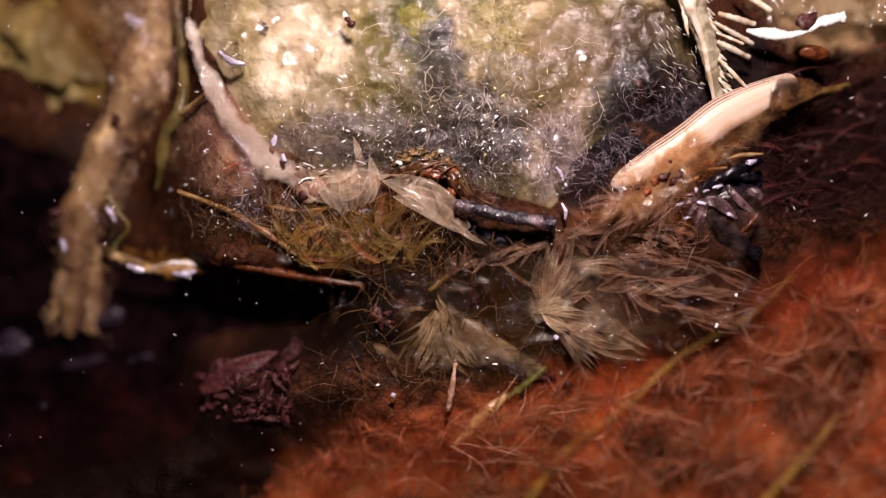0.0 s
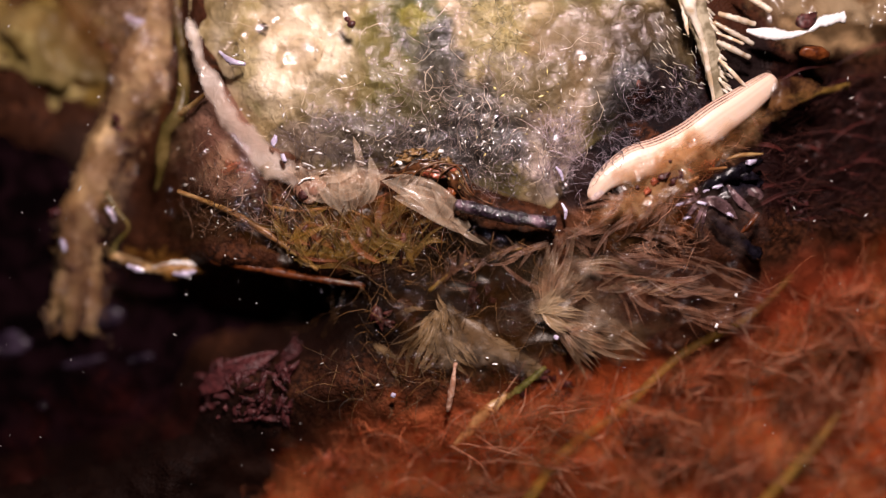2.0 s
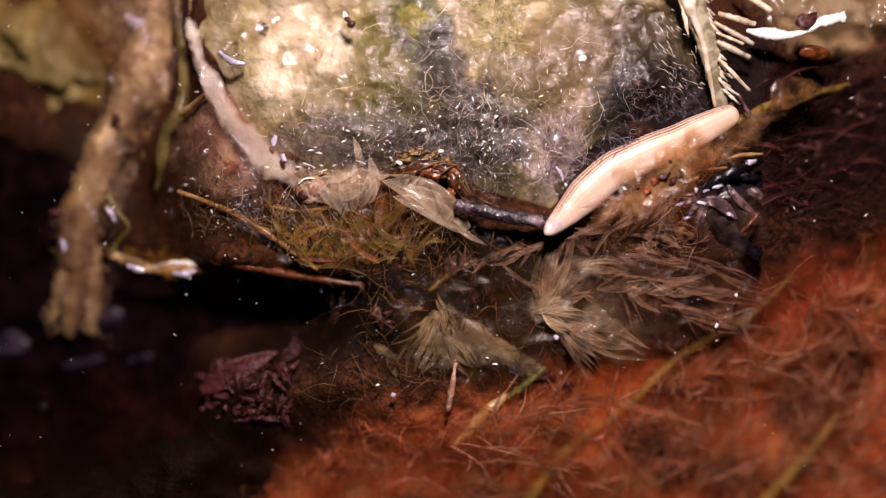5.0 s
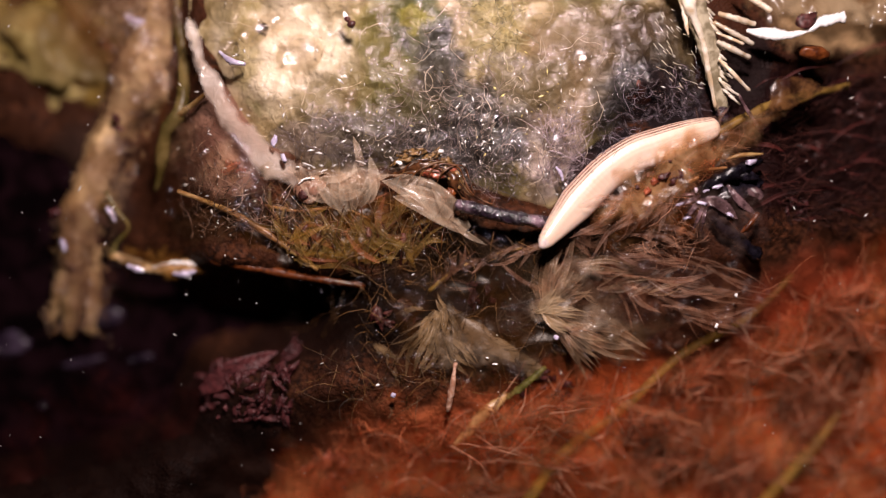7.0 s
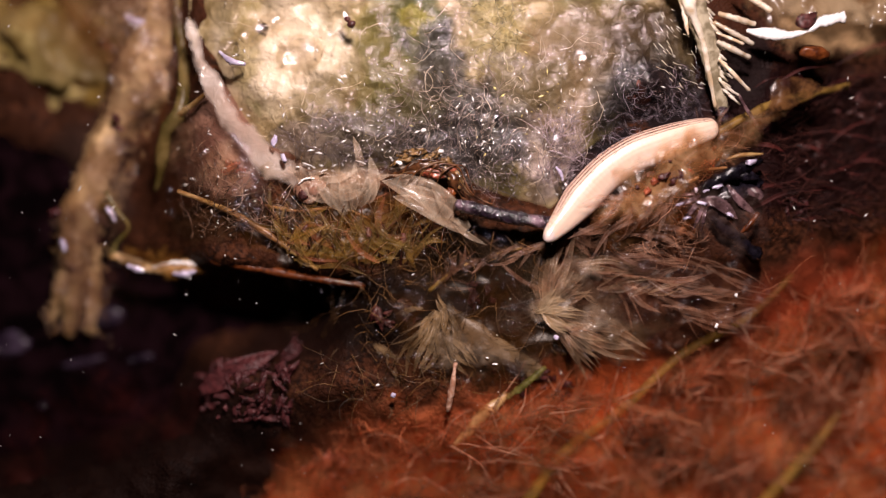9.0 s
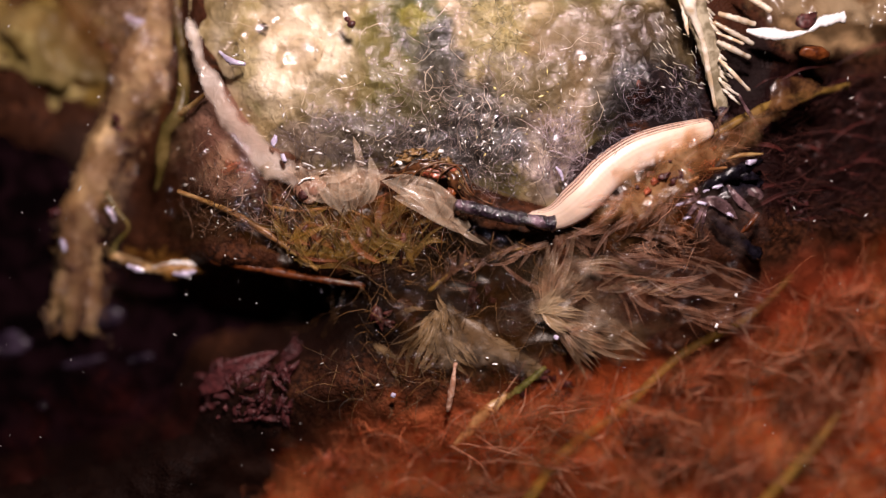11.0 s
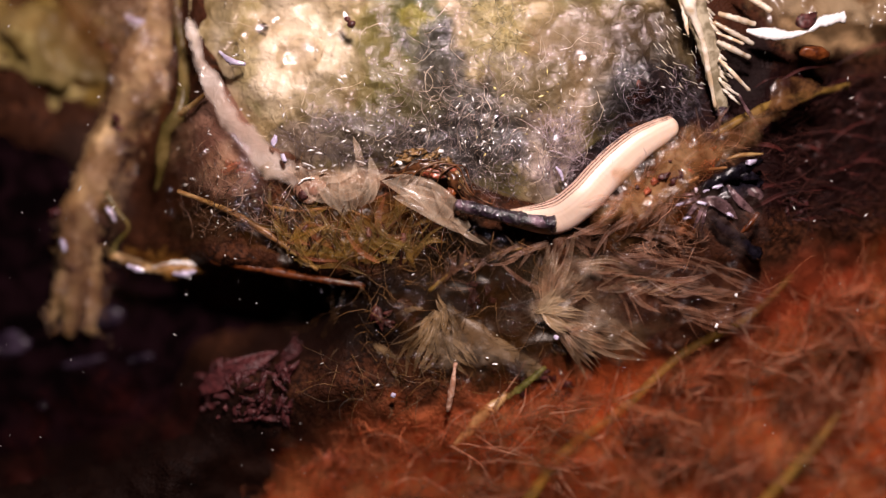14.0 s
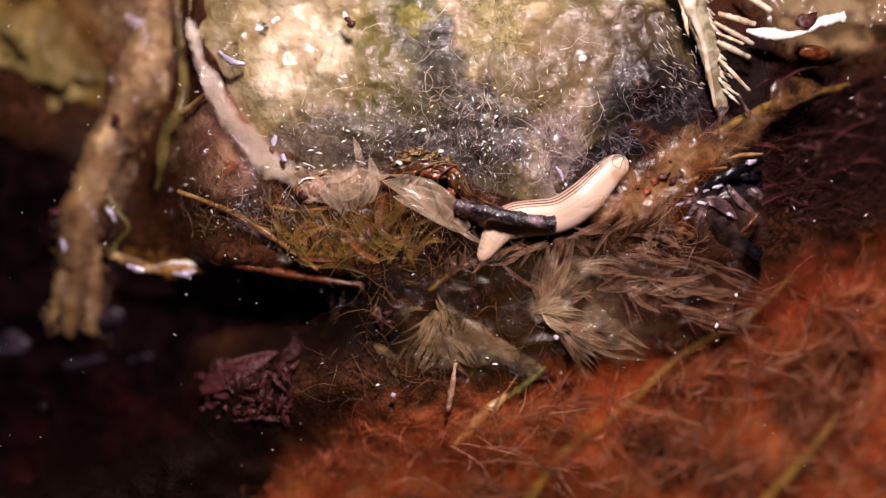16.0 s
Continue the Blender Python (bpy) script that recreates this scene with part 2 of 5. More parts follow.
M_TURBID = surf("turbid_rust_water", (0.80, 0.13, 0.03), (0.97, 0.30, 0.10), 700, 0.5, 0.4, c3=(0.34, 0.055, 0.012), patch=0.58, through_light=0.3, clear=0.3, depth=1.5e-4, rim=True, spec=0.2)
M_TURBID_THIN = surf("thin_turbid_water", (0.80, 0.16, 0.04), (0.97, 0.40, 0.16), 600, 0.5, 0.4, c3=(0.24, 0.045, 0.012), patch=0.54, through_light=0.3, clear=0.76, depth=1.5e-4, rim=True, spec=0.2)
M_TEA = surf("tea_brown_water", (0.014, 0.006, 0.0015), (0.06, 0.024, 0.006), 350, 0.3, 0.4, through_light=0.3, clear=0.5, depth=1.0e-4, rim=True, spec=0.3)
M_MILK = surf("milky_slime", (0.50, 0.42, 0.30), (0.66, 0.56, 0.42), 450, 0.5, 0.5, c3=(0.24, 0.2, 0.15), patch=0.5, through_light=0.3, clear=0.97, depth=1.2e-4, rim=True)
M_OLIVE_JELLY = surf("olive_jelly", (0.16, 0.11, 0.025), (0.46, 0.33, 0.12), 500, 0.3, 0.8, c3=(0.10, 0.10, 0.02), patch=0.5, through_light=0.3, clear=0.55, spec=0.5)
M_YELLOW_SLIME = surf("yellow_slime", (0.32, 0.22, 0.05), (0.72, 0.55, 0.22), 260, 0.6, 0.5, c3=(0.12, 0.09, 0.02), patch=0.5)
M_SHELL = surf("wet_shell", (0.30, 0.17, 0.06), (0.66, 0.46, 0.26), 700, 0.16, 0.25, coat=1.0, depth=1e-4, spec=1.0)
M_MEMBRANE = surf("pale_membrane", (0.66, 0.55, 0.47), (0.88, 0.79, 0.72), 600, 0.2, 0.7, c3=(0.56, 0.44, 0.36), patch=0.54, through_light=0.2, clear=0.22, coat=1.0, depth=2.0e-4, rim=True)
M_OCHRE = surf("ochre_slime", (0.32, 0.19, 0.05), (0.70, 0.50, 0.18), 260, 0.5, 0.4, c3=(0.16, 0.07, 0.02), patch=0.5, through_light=0.3, clear=0.52, rim=True, spec=0.2)
M_TANLEAF = surf("tan_leaf_tissue", (0.26, 0.15, 0.07), (0.60, 0.44, 0.26), 260, 0.3, 0.6, c3=(0.12, 0.045, 0.025), patch=0.5, through_light=0.3, clear=0.2, rim=True, coat=0.5)
M_AMBERWATER = surf("amber_water", (0.18, 0.065, 0.013), (0.50, 0.24, 0.05), 500, 0.3, 0.4, c3=(0.05, 0.02, 0.005), patch=0.5, through_light=0.3, clear=0.5, rim=True, spec=0.3)
M_WINE_WET = surf("wet_wine_leaf", (0.02, 0.005, 0.005), (0.12, 0.024, 0.02), 500, 0.5, 0.6, clear=0.78, spec=0.25, depth=1.5e-4)
M_VEIL = surf("moss_veil", (0.40, 0.28, 0.18), (0.72, 0.55, 0.40), 900, 0.4, 0.6, c3=(0.2, 0.12, 0.06), patch=0.5, through_light=0.3, clear=0.8, rim=True, depth=1.0e-4)
M_ROSEVEIL = surf("rosy_moss_haze", (0.10, 0.034, 0.018), (0.30, 0.125, 0.07), 900, 0.4, 0.8, c3=(0.06, 0.02, 0.012), patch=0.5, through_light=0.3, clear=0.55, rim=True, depth=1.2e-4, spec=0.3)
M_HUSKVEIL = surf("husk_slime", (0.10, 0.05, 0.04), (0.30, 0.19, 0.16), 900, 0.16, 0.9, through_light=0.2, clear=0.84, rim=True, coat=1.0, depth=1.4e-4)
M_STALK = surf("pale_stalk", (0.44, 0.30, 0.16), (0.66, 0.48, 0.29), 500, 0.4, 0.5, c3=(0.26, 0.16, 0.08), patch=0.54, clear=0.72)
M_ROOTVEIL = surf("root_slime", (0.24, 0.12, 0.07), (0.60, 0.38, 0.24), 900, 0.35, 0.8, c3=(0.14, 0.055, 0.04), patch=0.5, through_light=0.3, clear=0.62, rim=True, coat=1.0, depth=2e-4)
M_FAN = surf("glassy_fan_leaf", (0.78, 0.54, 0.36), (0.96, 0.78, 0.58), 900, 0.2, 0.5, through_light=0.2, clear=0.76, rim=True, coat=0.5)
M_FANVEIL = surf("cream_leaf_tissue", (0.74, 0.52, 0.36), (0.94, 0.76, 0.58), 1100, 0.2, 0.9, c3=(0.50, 0.33, 0.20), patch=0.54, through_light=0.15, clear=0.56, rim=True, coat=0.8, depth=1.6e-4)
M_CORE = surf("pale_shoot_heart", (0.70, 0.48, 0.26), (0.92, 0.70, 0.44), 900, 0.25, 0.5, through_light=0.3, clear=0.72, rim=True, coat=0.3)
M_COVER = surf("amber_leaf_tissue", (0.30, 0.13, 0.045), (0.62, 0.36, 0.17), 900, 0.28, 0.7, c3=(0.16, 0.06, 0.02), patch=0.54, through_light=0.3, clear=0.42, tint=(0.8, 0.58, 0.36), depth=1.0e-4, rim=True, coat=0.4)
M_GOLDGLOW = surf("golden_moss_jelly", (0.46, 0.26, 0.045), (0.84, 0.58, 0.17), 900, 0.3, 0.9, c3=(0.20, 0.09, 0.016), patch=0.5, through_light=0.4, clear=0.5, rim=True, spec=0.4)
M_FROND_BODY = surf("frond_stem_skin", (0.22, 0.18, 0.11), (0.52, 0.45, 0.32), 900, 0.25, 0.6, coat=0.8, depth=1.2e-4)
M_BRISTLE = surf("glassy_bristle", (0.62, 0.54, 0.40), (0.95, 0.88, 0.76), 900, 0.2, 0.0, clear=0.3, coat=0.6)
M_PINKSLIME = surf("pink_slime", (0.44, 0.27, 0.19), (0.80, 0.60, 0.47), 1600, 0.15, 1.0, c3=(0.28, 0.14, 0.09), patch=0.52, coat=1.0, clear=0.35, depth=1.6e-4)
M_CRUST = surf("golden_crust", (0.04, 0.018, 0.008), (0.30, 0.17, 0.06), 2600, 0.25, 1.0, coat=0.8, depth=1.6e-4)
M_MAUVE = surf("mauve_pith", (0.05, 0.025, 0.028), (0.24, 0.14, 0.15), 1200, 0.16, 0.8, spec=1.0, coat=1.0, clear=0.42, depth=1.6e-4)
M_OLIVE_DARK = surf("dark_olive_skin", (0.09, 0.05, 0.01), (0.22, 0.13, 0.03), 900, 0.4, 0.6, clear=0.25)
M_PINK = surf("pink_wood", (0.42, 0.20, 0.12), (0.70, 0.45, 0.33), 2500, 0.5, 0.9)
M_STRAW = surf("straw_skin", (0.36, 0.18, 0.02), (0.62, 0.36, 0.06), 500, 0.5, 0.4, clear=0.82)
# Violet colour that stands in for reflections on the pool.
M_POOL_GLINT = surf("violet_reflection", (0.04, 0.026, 0.05), (0.13, 0.09, 0.15), 500, 0.3, 0.4, clear=0.68)
M_WINE_WATER = surf("wine_red_water", (0.03, 0.004, 0.004), (0.10, 0.018, 0.014), 500, 0.5, 0.4, c3=(0.006, 0.001, 0.002), patch=0.5, through_light=0.3, clear=0.83, rim=True, spec=0.08)
M_GREEN = surf("green_stem_skin", (0.14, 0.14, 0.025), (0.30, 0.28, 0.07), 900, 0.5, 0.5, clear=0.7)
M_FROND = surf("frond_pale", (0.66, 0.50, 0.32), (0.96, 0.88, 0.74), 900, 0.22, 0.5, coat=0.8, through_light=0.2, clear=0.12)
M_RED = surf("red_crumb", (0.16, 0.03, 0.015), (0.42, 0.11, 0.05), 3000, 0.3, 0.9, coat=0.6)
M_ROSE = surf("rosy_crumb", (0.05, 0.012, 0.014), (0.16, 0.042, 0.044), 2000, 0.4, 0.9, depth=1.2e-4, clear=0.5)
M_WINE = surf("wine_crumb", (0.03, 0.008, 0.007), (0.085, 0.022, 0.019), 3000, 0.45, 0.9)
M_FILM = wet_clear("wet_film", 0.026, 0.09, 2.6e-4)
M_HIGHLIGHT_DOME = wet_clear("highlight_dome", 0.07, 0.26, 2e-5)
M_FILM_FINE = wet_clear("wet_moss_film", 0.005, 0.08, 1.6e-4)
M_DROP = wet_clear("clear_bead", 0.08, 0.06, 1e-5)
# White of the grit, which also paints the wet glare on rims.
M_SPECK_GLARE = surf("white_grit", (0.75, 0.72, 0.70), (0.9, 0.88, 0.86), 3000, 0.2, 0.0, coat=1.0)
M_YSPECK = surf("yellow_grit", (0.75, 0.62, 0.2), (0.9, 0.8, 0.42), 3000, 0.2, 0.0, coat=1.0)


# ---- mesh helpers ----
def thing(name, label="", category="", group="", kind="", place=(0, 0, 0)):
    ob = new(name)
    ob.empty_display_size = 0.002
    ob.location = place
    return tagged(ob, label, category, group, kind)


def solid(name, shape, mat, parent=None, label="", category="", group="", kind="", smooth=True, origin=None):
    """One mesh object out of world-space vertices and faces, with its origin amid them or at its thing."""
    verts, faces = np.asarray(shape[0], float).reshape(-1, 3), shape[1]
    o = np.array(parent.location if parent and not parent.parent else (origin if origin is not None else verts.mean(0)))
    if parent and parent.parent:
        o = np.array(parent.parent.location)
    data = bpy.data.meshes.new(name)
    data.from_pydata((verts - o).tolist(), [], faces)
    if smooth:
        data.polygons.foreach_set("use_smooth", [True] * len(data.polygons))
    data.materials.append(mat)
    if len(shape) > 2:
        data.attributes.new("body", "FLOAT", "POINT").data.foreach_set("value", np.asarray(shape[2], np.float32))
    ob = new(name, data)
    if parent:
        ob.parent = parent
    else:
        ob.location = o
    return tagged(ob, label, category, group, kind)


def part(name, shape, mat, parent, label=""):
    return solid(name, shape, mat, parent, label)


def joined(shapes):
    verts, faces, k = [], [], 0
    for v, f in shapes:
        v = np.asarray(v, float).reshape(-1, 3)
        verts.append(v)
        faces += [tuple(i + k for i in q) for q in f]
        k += len(v)
    return np.concatenate(verts), faces


def bend(points, n):
    """Smooth curve through plan points (u, v, z) with n samples, evenly spaced."""
    p = np.array(points, float)
    if len(p) == 2:
        p = np.array([p[0], (p[0] + p[1]) / 2, p[1]])
    ext = np.vstack([2 * p[0] - p[1], p, 2 * p[-1] - p[-2]])
    fine = []
    for i in range(1, len(ext) - 2):
        a, b, c, d = ext[i - 1:i + 3]
        for s in np.linspace(0, 1, 14, endpoint=False):
            fine.append(0.5 * (2 * b + (c - a) * s + (2 * a - 5 * b + 4 * c - d) * s * s + (3 * b - a - 3 * c + d) * s ** 3))
    fine.append(p[-1])
    fine = np.array(fine)
    run = np.concatenate([[0], np.cumsum(np.linalg.norm(np.diff(fine, axis=0), axis=1))])
    want = np.linspace(0, run[-1], n)
    return np.stack([np.interp(want, run, fine[:, k]) for k in range(fine.shape[1])], 1)


def world_pts(p):
    k = 1 - p[:, 2] * S / EYE
    return np.stack([(p[:, 0] - 784) * S * k, (441 - p[:, 1]) * S * k, p[:, 2] * S], 1)


def tube(points, radii, n=16, sides=8, rough=0.0, seed=0, flat=1.0):
    """A tapered stem: points (u, v, z), radii along it in plan units, uneven by rough, closed ends."""
    rng = np.random.default_rng(seed)
    p = world_pts(bend(points, n))
    r = np.interp(np.linspace(0, 1, n), np.linspace(0, 1, len(radii)), radii) * S
    tan = np.gradient(p, axis=0)
    tan /= np.linalg.norm(tan, axis=1)[:, None] + 1e-12
    up = np.array([0, 0, 1.0])
    side = np.cross(tan, up)
    bad = np.linalg.norm(side, axis=1) < 0.05
    side[bad] = (1, 0, 0)
    side /= np.linalg.norm(side, axis=1)[:, None]
    nor = np.cross(side, tan)
    a = np.linspace(0, 2 * np.pi, sides, endpoint=False)
    lump = 1 + rough * rng.standard_normal((n, sides)) * 0.6 + rough * rng.standard_normal((n, 1)) * 0.6
    soft = max(1, n // 12)
    kern = np.exp(-np.linspace(-1.5, 1.5, 2 * soft + 1) ** 2)
    kern /= np.sqrt((kern ** 2).sum())
    lump = 1 + np.apply_along_axis(lambda c: np.convolve(np.pad(c, soft, "edge"), kern, "valid"), 0, lump - 1)
    lump *= 1 + 0.35 * rough * rng.standard_normal((n, sides))
    ring = p[:, None] + (side[:, None] * np.cos(a)[None, :, None] + nor[:, None] * np.sin(a)[None, :, None] * flat) * (r[:, None] * lump)[:, :, None]
    verts = np.vstack([ring.reshape(-1, 3), p[0] - tan[0] * r[0] * 0.5, p[-1] + tan[-1] * r[-1] * 0.5])
    faces = []
    for i in range(n - 1):
        for j in range(sides):
            k = (j + 1) % sides
            faces.append((i * sides + j, i * sides + k, (i + 1) * sides + k, (i + 1) * sides + j))
    e = n * sides
    for j in range(sides):
        k = (j + 1) % sides
        faces.append((e, k, j))
        faces.append((e + 1, (n - 1) * sides + j, (n - 1) * sides + k))
    return verts, faces


def blob(u, v, z, ru, rv, rz, turn=0.0, lump=0.2, seed=0, rings=9, sides=14):
    """A rounded lump with an uneven surface."""
    c, a = np.array(at(u, v, z)), radians(turn)
    verts, faces = [], []
    off = Vector((seed * 3.7, seed * 1.3, seed * 2.1))
    for i in range(rings + 1):
        th = math.pi * i / rings
        for j in range(sides):
            ph = 2 * math.pi * j / sides
            d = Vector((math.sin(th) * math.cos(ph), math.sin(th) * math.sin(ph), math.cos(th)))
            k = 1 + lump * noise.fractal(d * 1.6 + off, 1.0, 2.0, 4) * 1.4
            x, y, h = d.x * ru * k, d.y * rv * k, d.z * rz * k
            verts.append(c + np.array((x * math.cos(a) - y * math.sin(a), x * math.sin(a) + y * math.cos(a), h)) * S)
    for i in range(rings):
        for j in range(sides):
            k = (j + 1) % sides
            faces.append((i * sides + j, i * sides + k, (i + 1) * sides + k, (i + 1) * sides + j))
    return np.array(verts), faces


def blade(points, width, n=9, cup=0.25, thick=0.06, peak=0.35):
    """A pointed leaf along (u, v, z) points: keeled, thin but closed, widest at peak of its length."""
    p = world_pts(bend(points, n))
    s = np.linspace(0, 1, n)
    w = np.where(s < peak, 0.35 + 0.65 * np.sin(s / peak * np.pi / 2), np.cos((s - peak) / (1 - peak) * np.pi / 2) ** 0.8) * width / 2 * S
    w[-1] = 0.02 * width * S
    tan = np.gradient(p, axis=0)
    tan /= np.linalg.norm(tan, axis=1)[:, None] + 1e-12
    side = np.cross(tan, (0, 0, 1.0))
    side /= np.linalg.norm(side, axis=1)[:, None] + 1e-9
    nor = np.cross(side, tan)
    rows = []
    for k, lift in ((-1, cup), (-0.5, cup * 0.3), (0, 0), (0.5, cup * 0.3), (1, cup)):
        rows.append(p + side * (w * k)[:, None] + nor * (w * lift)[:, None])
    top = np.stack(rows, 1)
    low = top - nor[:, None] * (thick * width * S)
    verts = np.concatenate([top.reshape(-1, 3), low.reshape(-1, 3)])
    faces, m = [], n * 5
    for i in range(n - 1):
        for j in range(4):
            q = (i * 5 + j, i * 5 + j + 1, (i + 1) * 5 + j + 1, (i + 1) * 5 + j)
            faces.append(q)
            faces.append(tuple(m + x for x in reversed(q)))
        for j in (0, 4):
            q = (i * 5 + j, (i + 1) * 5 + j, m + (i + 1) * 5 + j, m + i * 5 + j)
            faces.append(q if j == 0 else q[::-1])
    return verts, faces, np.tile([0.9, 0.4, 0.5, 0.4, 0.9], 2 * n)


def threads(places, length, radius, curl, seed, heading=None, lift=6, sides=3, n=8, spread=1.0):
    """Many fine threads in one mesh: each starts at a place (u, v, z) and wanders; lengths in plan units."""
    rng = np.random.default_rng(seed)
    p0 = np.array(places, float)
    m = len(p0)
    ang = rng.uniform(0, 2 * np.pi, m) if heading is None else np.radians(heading) + rng.normal(0, spread, m)
    turn = rng.normal(0, curl, m)
    ln = length * rng.uniform(0.4, 1.5, m)
    pts = np.zeros((m, n, 3))
    pts[:, 0] = p0
    pitch = rng.normal(0, 0.35, m)
    for i in range(1, n):
        ang = ang + turn / n + rng.normal(0, curl * 0.35, m) / math.sqrt(n)
        pitch = pitch * 0.85 + rng.normal(0, 0.15, m)
        step = (ln / n)[:, None]
        pts[:, i] = pts[:, i - 1] + np.stack([np.cos(ang), -np.sin(ang), np.sin(pitch) * 0.5], 1) * step
    pts[:, :, 2] += lift * np.sin(np.linspace(0, np.pi, n))[None]
    rad = radius * rng.uniform(0.6, 1.4, m)
    k = 1 - pts[..., 2] * S / EYE
    w = np.stack([(pts[..., 0] - 784) * S * k, (441 - pts[..., 1]) * S * k, pts[..., 2] * S], -1)
    tan = np.gradient(w, axis=1)
    side = np.cross(tan, (0.01, 0.02, 1.0))
    side /= np.linalg.norm(side, axis=2)[..., None] + 1e-12
    nor = np.cross(side, tan)
    nor /= np.linalg.norm(nor, axis=2)[..., None] + 1e-12
    taper = np.linspace(1, 0.45, n)[None, :] * rad[:, None] * S
    a = np.linspace(0, 2 * np.pi, sides, endpoint=False)
    ring = w[:, :, None] + (side[:, :, None] * np.cos(a)[:, None] + nor[:, :, None] * np.sin(a)[:, None]) * taper[:, :, None, None]
    idx = np.arange(m * n * sides).reshape(m, n, sides)
    nxt = np.roll(idx, -1, axis=2)
    quads = np.stack([idx[:, :-1], nxt[:, :-1], nxt[:, 1:], idx[:, 1:]], -1).reshape(-1, 4)
    return ring.reshape(-1, 3), quads.tolist()


def inside(poly, pts):
    """Signed distance to a closed outline, positive within, for an (n, 2) array."""
    poly, pts = np.array(poly, float), np.array(pts, float)
    best, odd = np.full(len(pts), 1e9), np.zeros(len(pts), bool)
    for a, b in zip(poly, np.roll(poly, -1, axis=0)):
        ab = b - a
        k = np.clip(((pts - a) @ ab) / (ab @ ab), 0, 1)
        best = np.minimum(best, np.linalg.norm(pts - a - k[:, None] * ab, axis=1))
        cross = (a[1] > pts[:, 1]) != (b[1] > pts[:, 1])
        with np.errstate(divide="ignore", invalid="ignore"):
            x = (b[0] - a[0]) * (pts[:, 1] - a[1]) / (b[1] - a[1]) + a[0]
        odd ^= cross & (pts[:, 0] < x)
    return np.where(odd, best, -best)


def step(x, lo, hi):
    k = np.clip((x - lo) / (hi - lo), 0, 1)
    return k * k * (3 - 2 * k)


def rough_noise(pts, size, octaves=5, seed=0.0):
    return np.array([noise.fractal(Vector((x / size + seed, y / size - seed, seed)), 1.0, 2.0, octaves) for x, y in pts])


POOL = [(-300, 250), (90, 300), (190, 480), (380, 500), (620, 520), (560, 600), (380, 640), (330, 760), (120, 840), (-300, 900)]
MOUND = [(330, -420), (345, 60), (390, 170), (450, 270), (540, 318), (690, 315), (800, 330), (850, 352), (920, 374), (985, 390), (1030, 300), (1110, 235), (1240, 195), (1250, 100), (1230, -420)]


def ground_height(pts):
    """Height of the peat in plan units."""
    pts = np.asarray(pts, float)
    u, v = pts[:, 0], pts[:, 1]
    h = np.full(len(pts), -30.0)
    h -= 230 * step(inside(POOL, pts), -60, 90)
    h -= 200 * step(u * 0.55 + v, 1130, 1560)
    h -= 170 * step(385 - u, 0, 160) * step(620 - v, 0, 120)
    h -= 90 * step(v, 690, 860) * step(u, 300, 480) * step(900 - u, -100, 200)
    h -= 60 * step(u, 1330, 1480) * step(420 - v, 0, 150)
    h -= 60 * step(inside(MOUND, pts), -5, 50)
    h += 25 * step(160 - np.hypot((u - 1170) / 1.4, v - 300), 0, 160)
    return h


# ---- ground ----
def make_ground():
    inner_u, inner_v = np.arange(-160, 1741, 10.0), np.arange(-160, 1051, 10.0)
    far = np.array([60, 140, 300, 700, 1600, 4000, 9000.0])
    us = np.concatenate([inner_u[0] - far[::-1], inner_u, inner_u[-1] + far])
    vs = np.concatenate([inner_v[0] - far[::-1], inner_v, inner_v[-1] + far])
    gu, gv = np.meshgrid(us, vs)
    pts = np.stack([gu.ravel(), gv.ravel()], 1)
    z = ground_height(pts) + 26 * rough_noise(pts, 110, 6) + 9 * rough_noise(pts, 26, 3, 5.0)
    w = np.stack([(pts[:, 0] - 784) * S, (441 - pts[:, 1]) * S, z * S], 1)
    k = 1 - z * S / EYE
    w[:, 0] *= k
    w[:, 1] *= k
    nu = len(us)
    faces = [(i * nu + j, (i + 1) * nu + j, (i + 1) * nu + j + 1, i * nu + j + 1) for i in range(len(vs) - 1) for j in range(nu - 1)]
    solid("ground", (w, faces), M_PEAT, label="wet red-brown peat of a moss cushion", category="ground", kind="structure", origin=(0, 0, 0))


def mound_height(pts):
    d = inside(MOUND, pts)
    return -62 + 42 * step(d, -12, 85) + 18 * rough_noise(pts, 95, 4, 3.0) * step(d, 0, 60) + 5 * rough_noise(pts, 22, 3, 8.0)


def make_mound():
    us, vs = np.arange(300, 1281, 7.0), np.arange(-420, 421, 7.0)
    gu, gv = np.meshgrid(us, vs)
    pts = np.stack([gu.ravel(), gv.ravel()], 1)
    z = mound_height(pts)
    d = inside(MOUND, pts)
    keep = d > -14
    k = 1 - z * S / EYE
    w = np.stack([(pts[:, 0] - 784) * S * k, (441 - pts[:, 1]) * S * k, z * S], 1)
    nu, number, faces = len(us), np.cumsum(keep) - 1, []
    for i in range(len(vs) - 1):
        for j in range(nu - 1):
            q = (i * nu + j, (i + 1) * nu + j, (i + 1) * nu + j + 1, i * nu + j + 1)
            if all(keep[x] for x in q):
                faces.append(tuple(int(number[x]) for x in q))
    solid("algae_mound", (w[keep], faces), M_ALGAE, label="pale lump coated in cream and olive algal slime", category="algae")


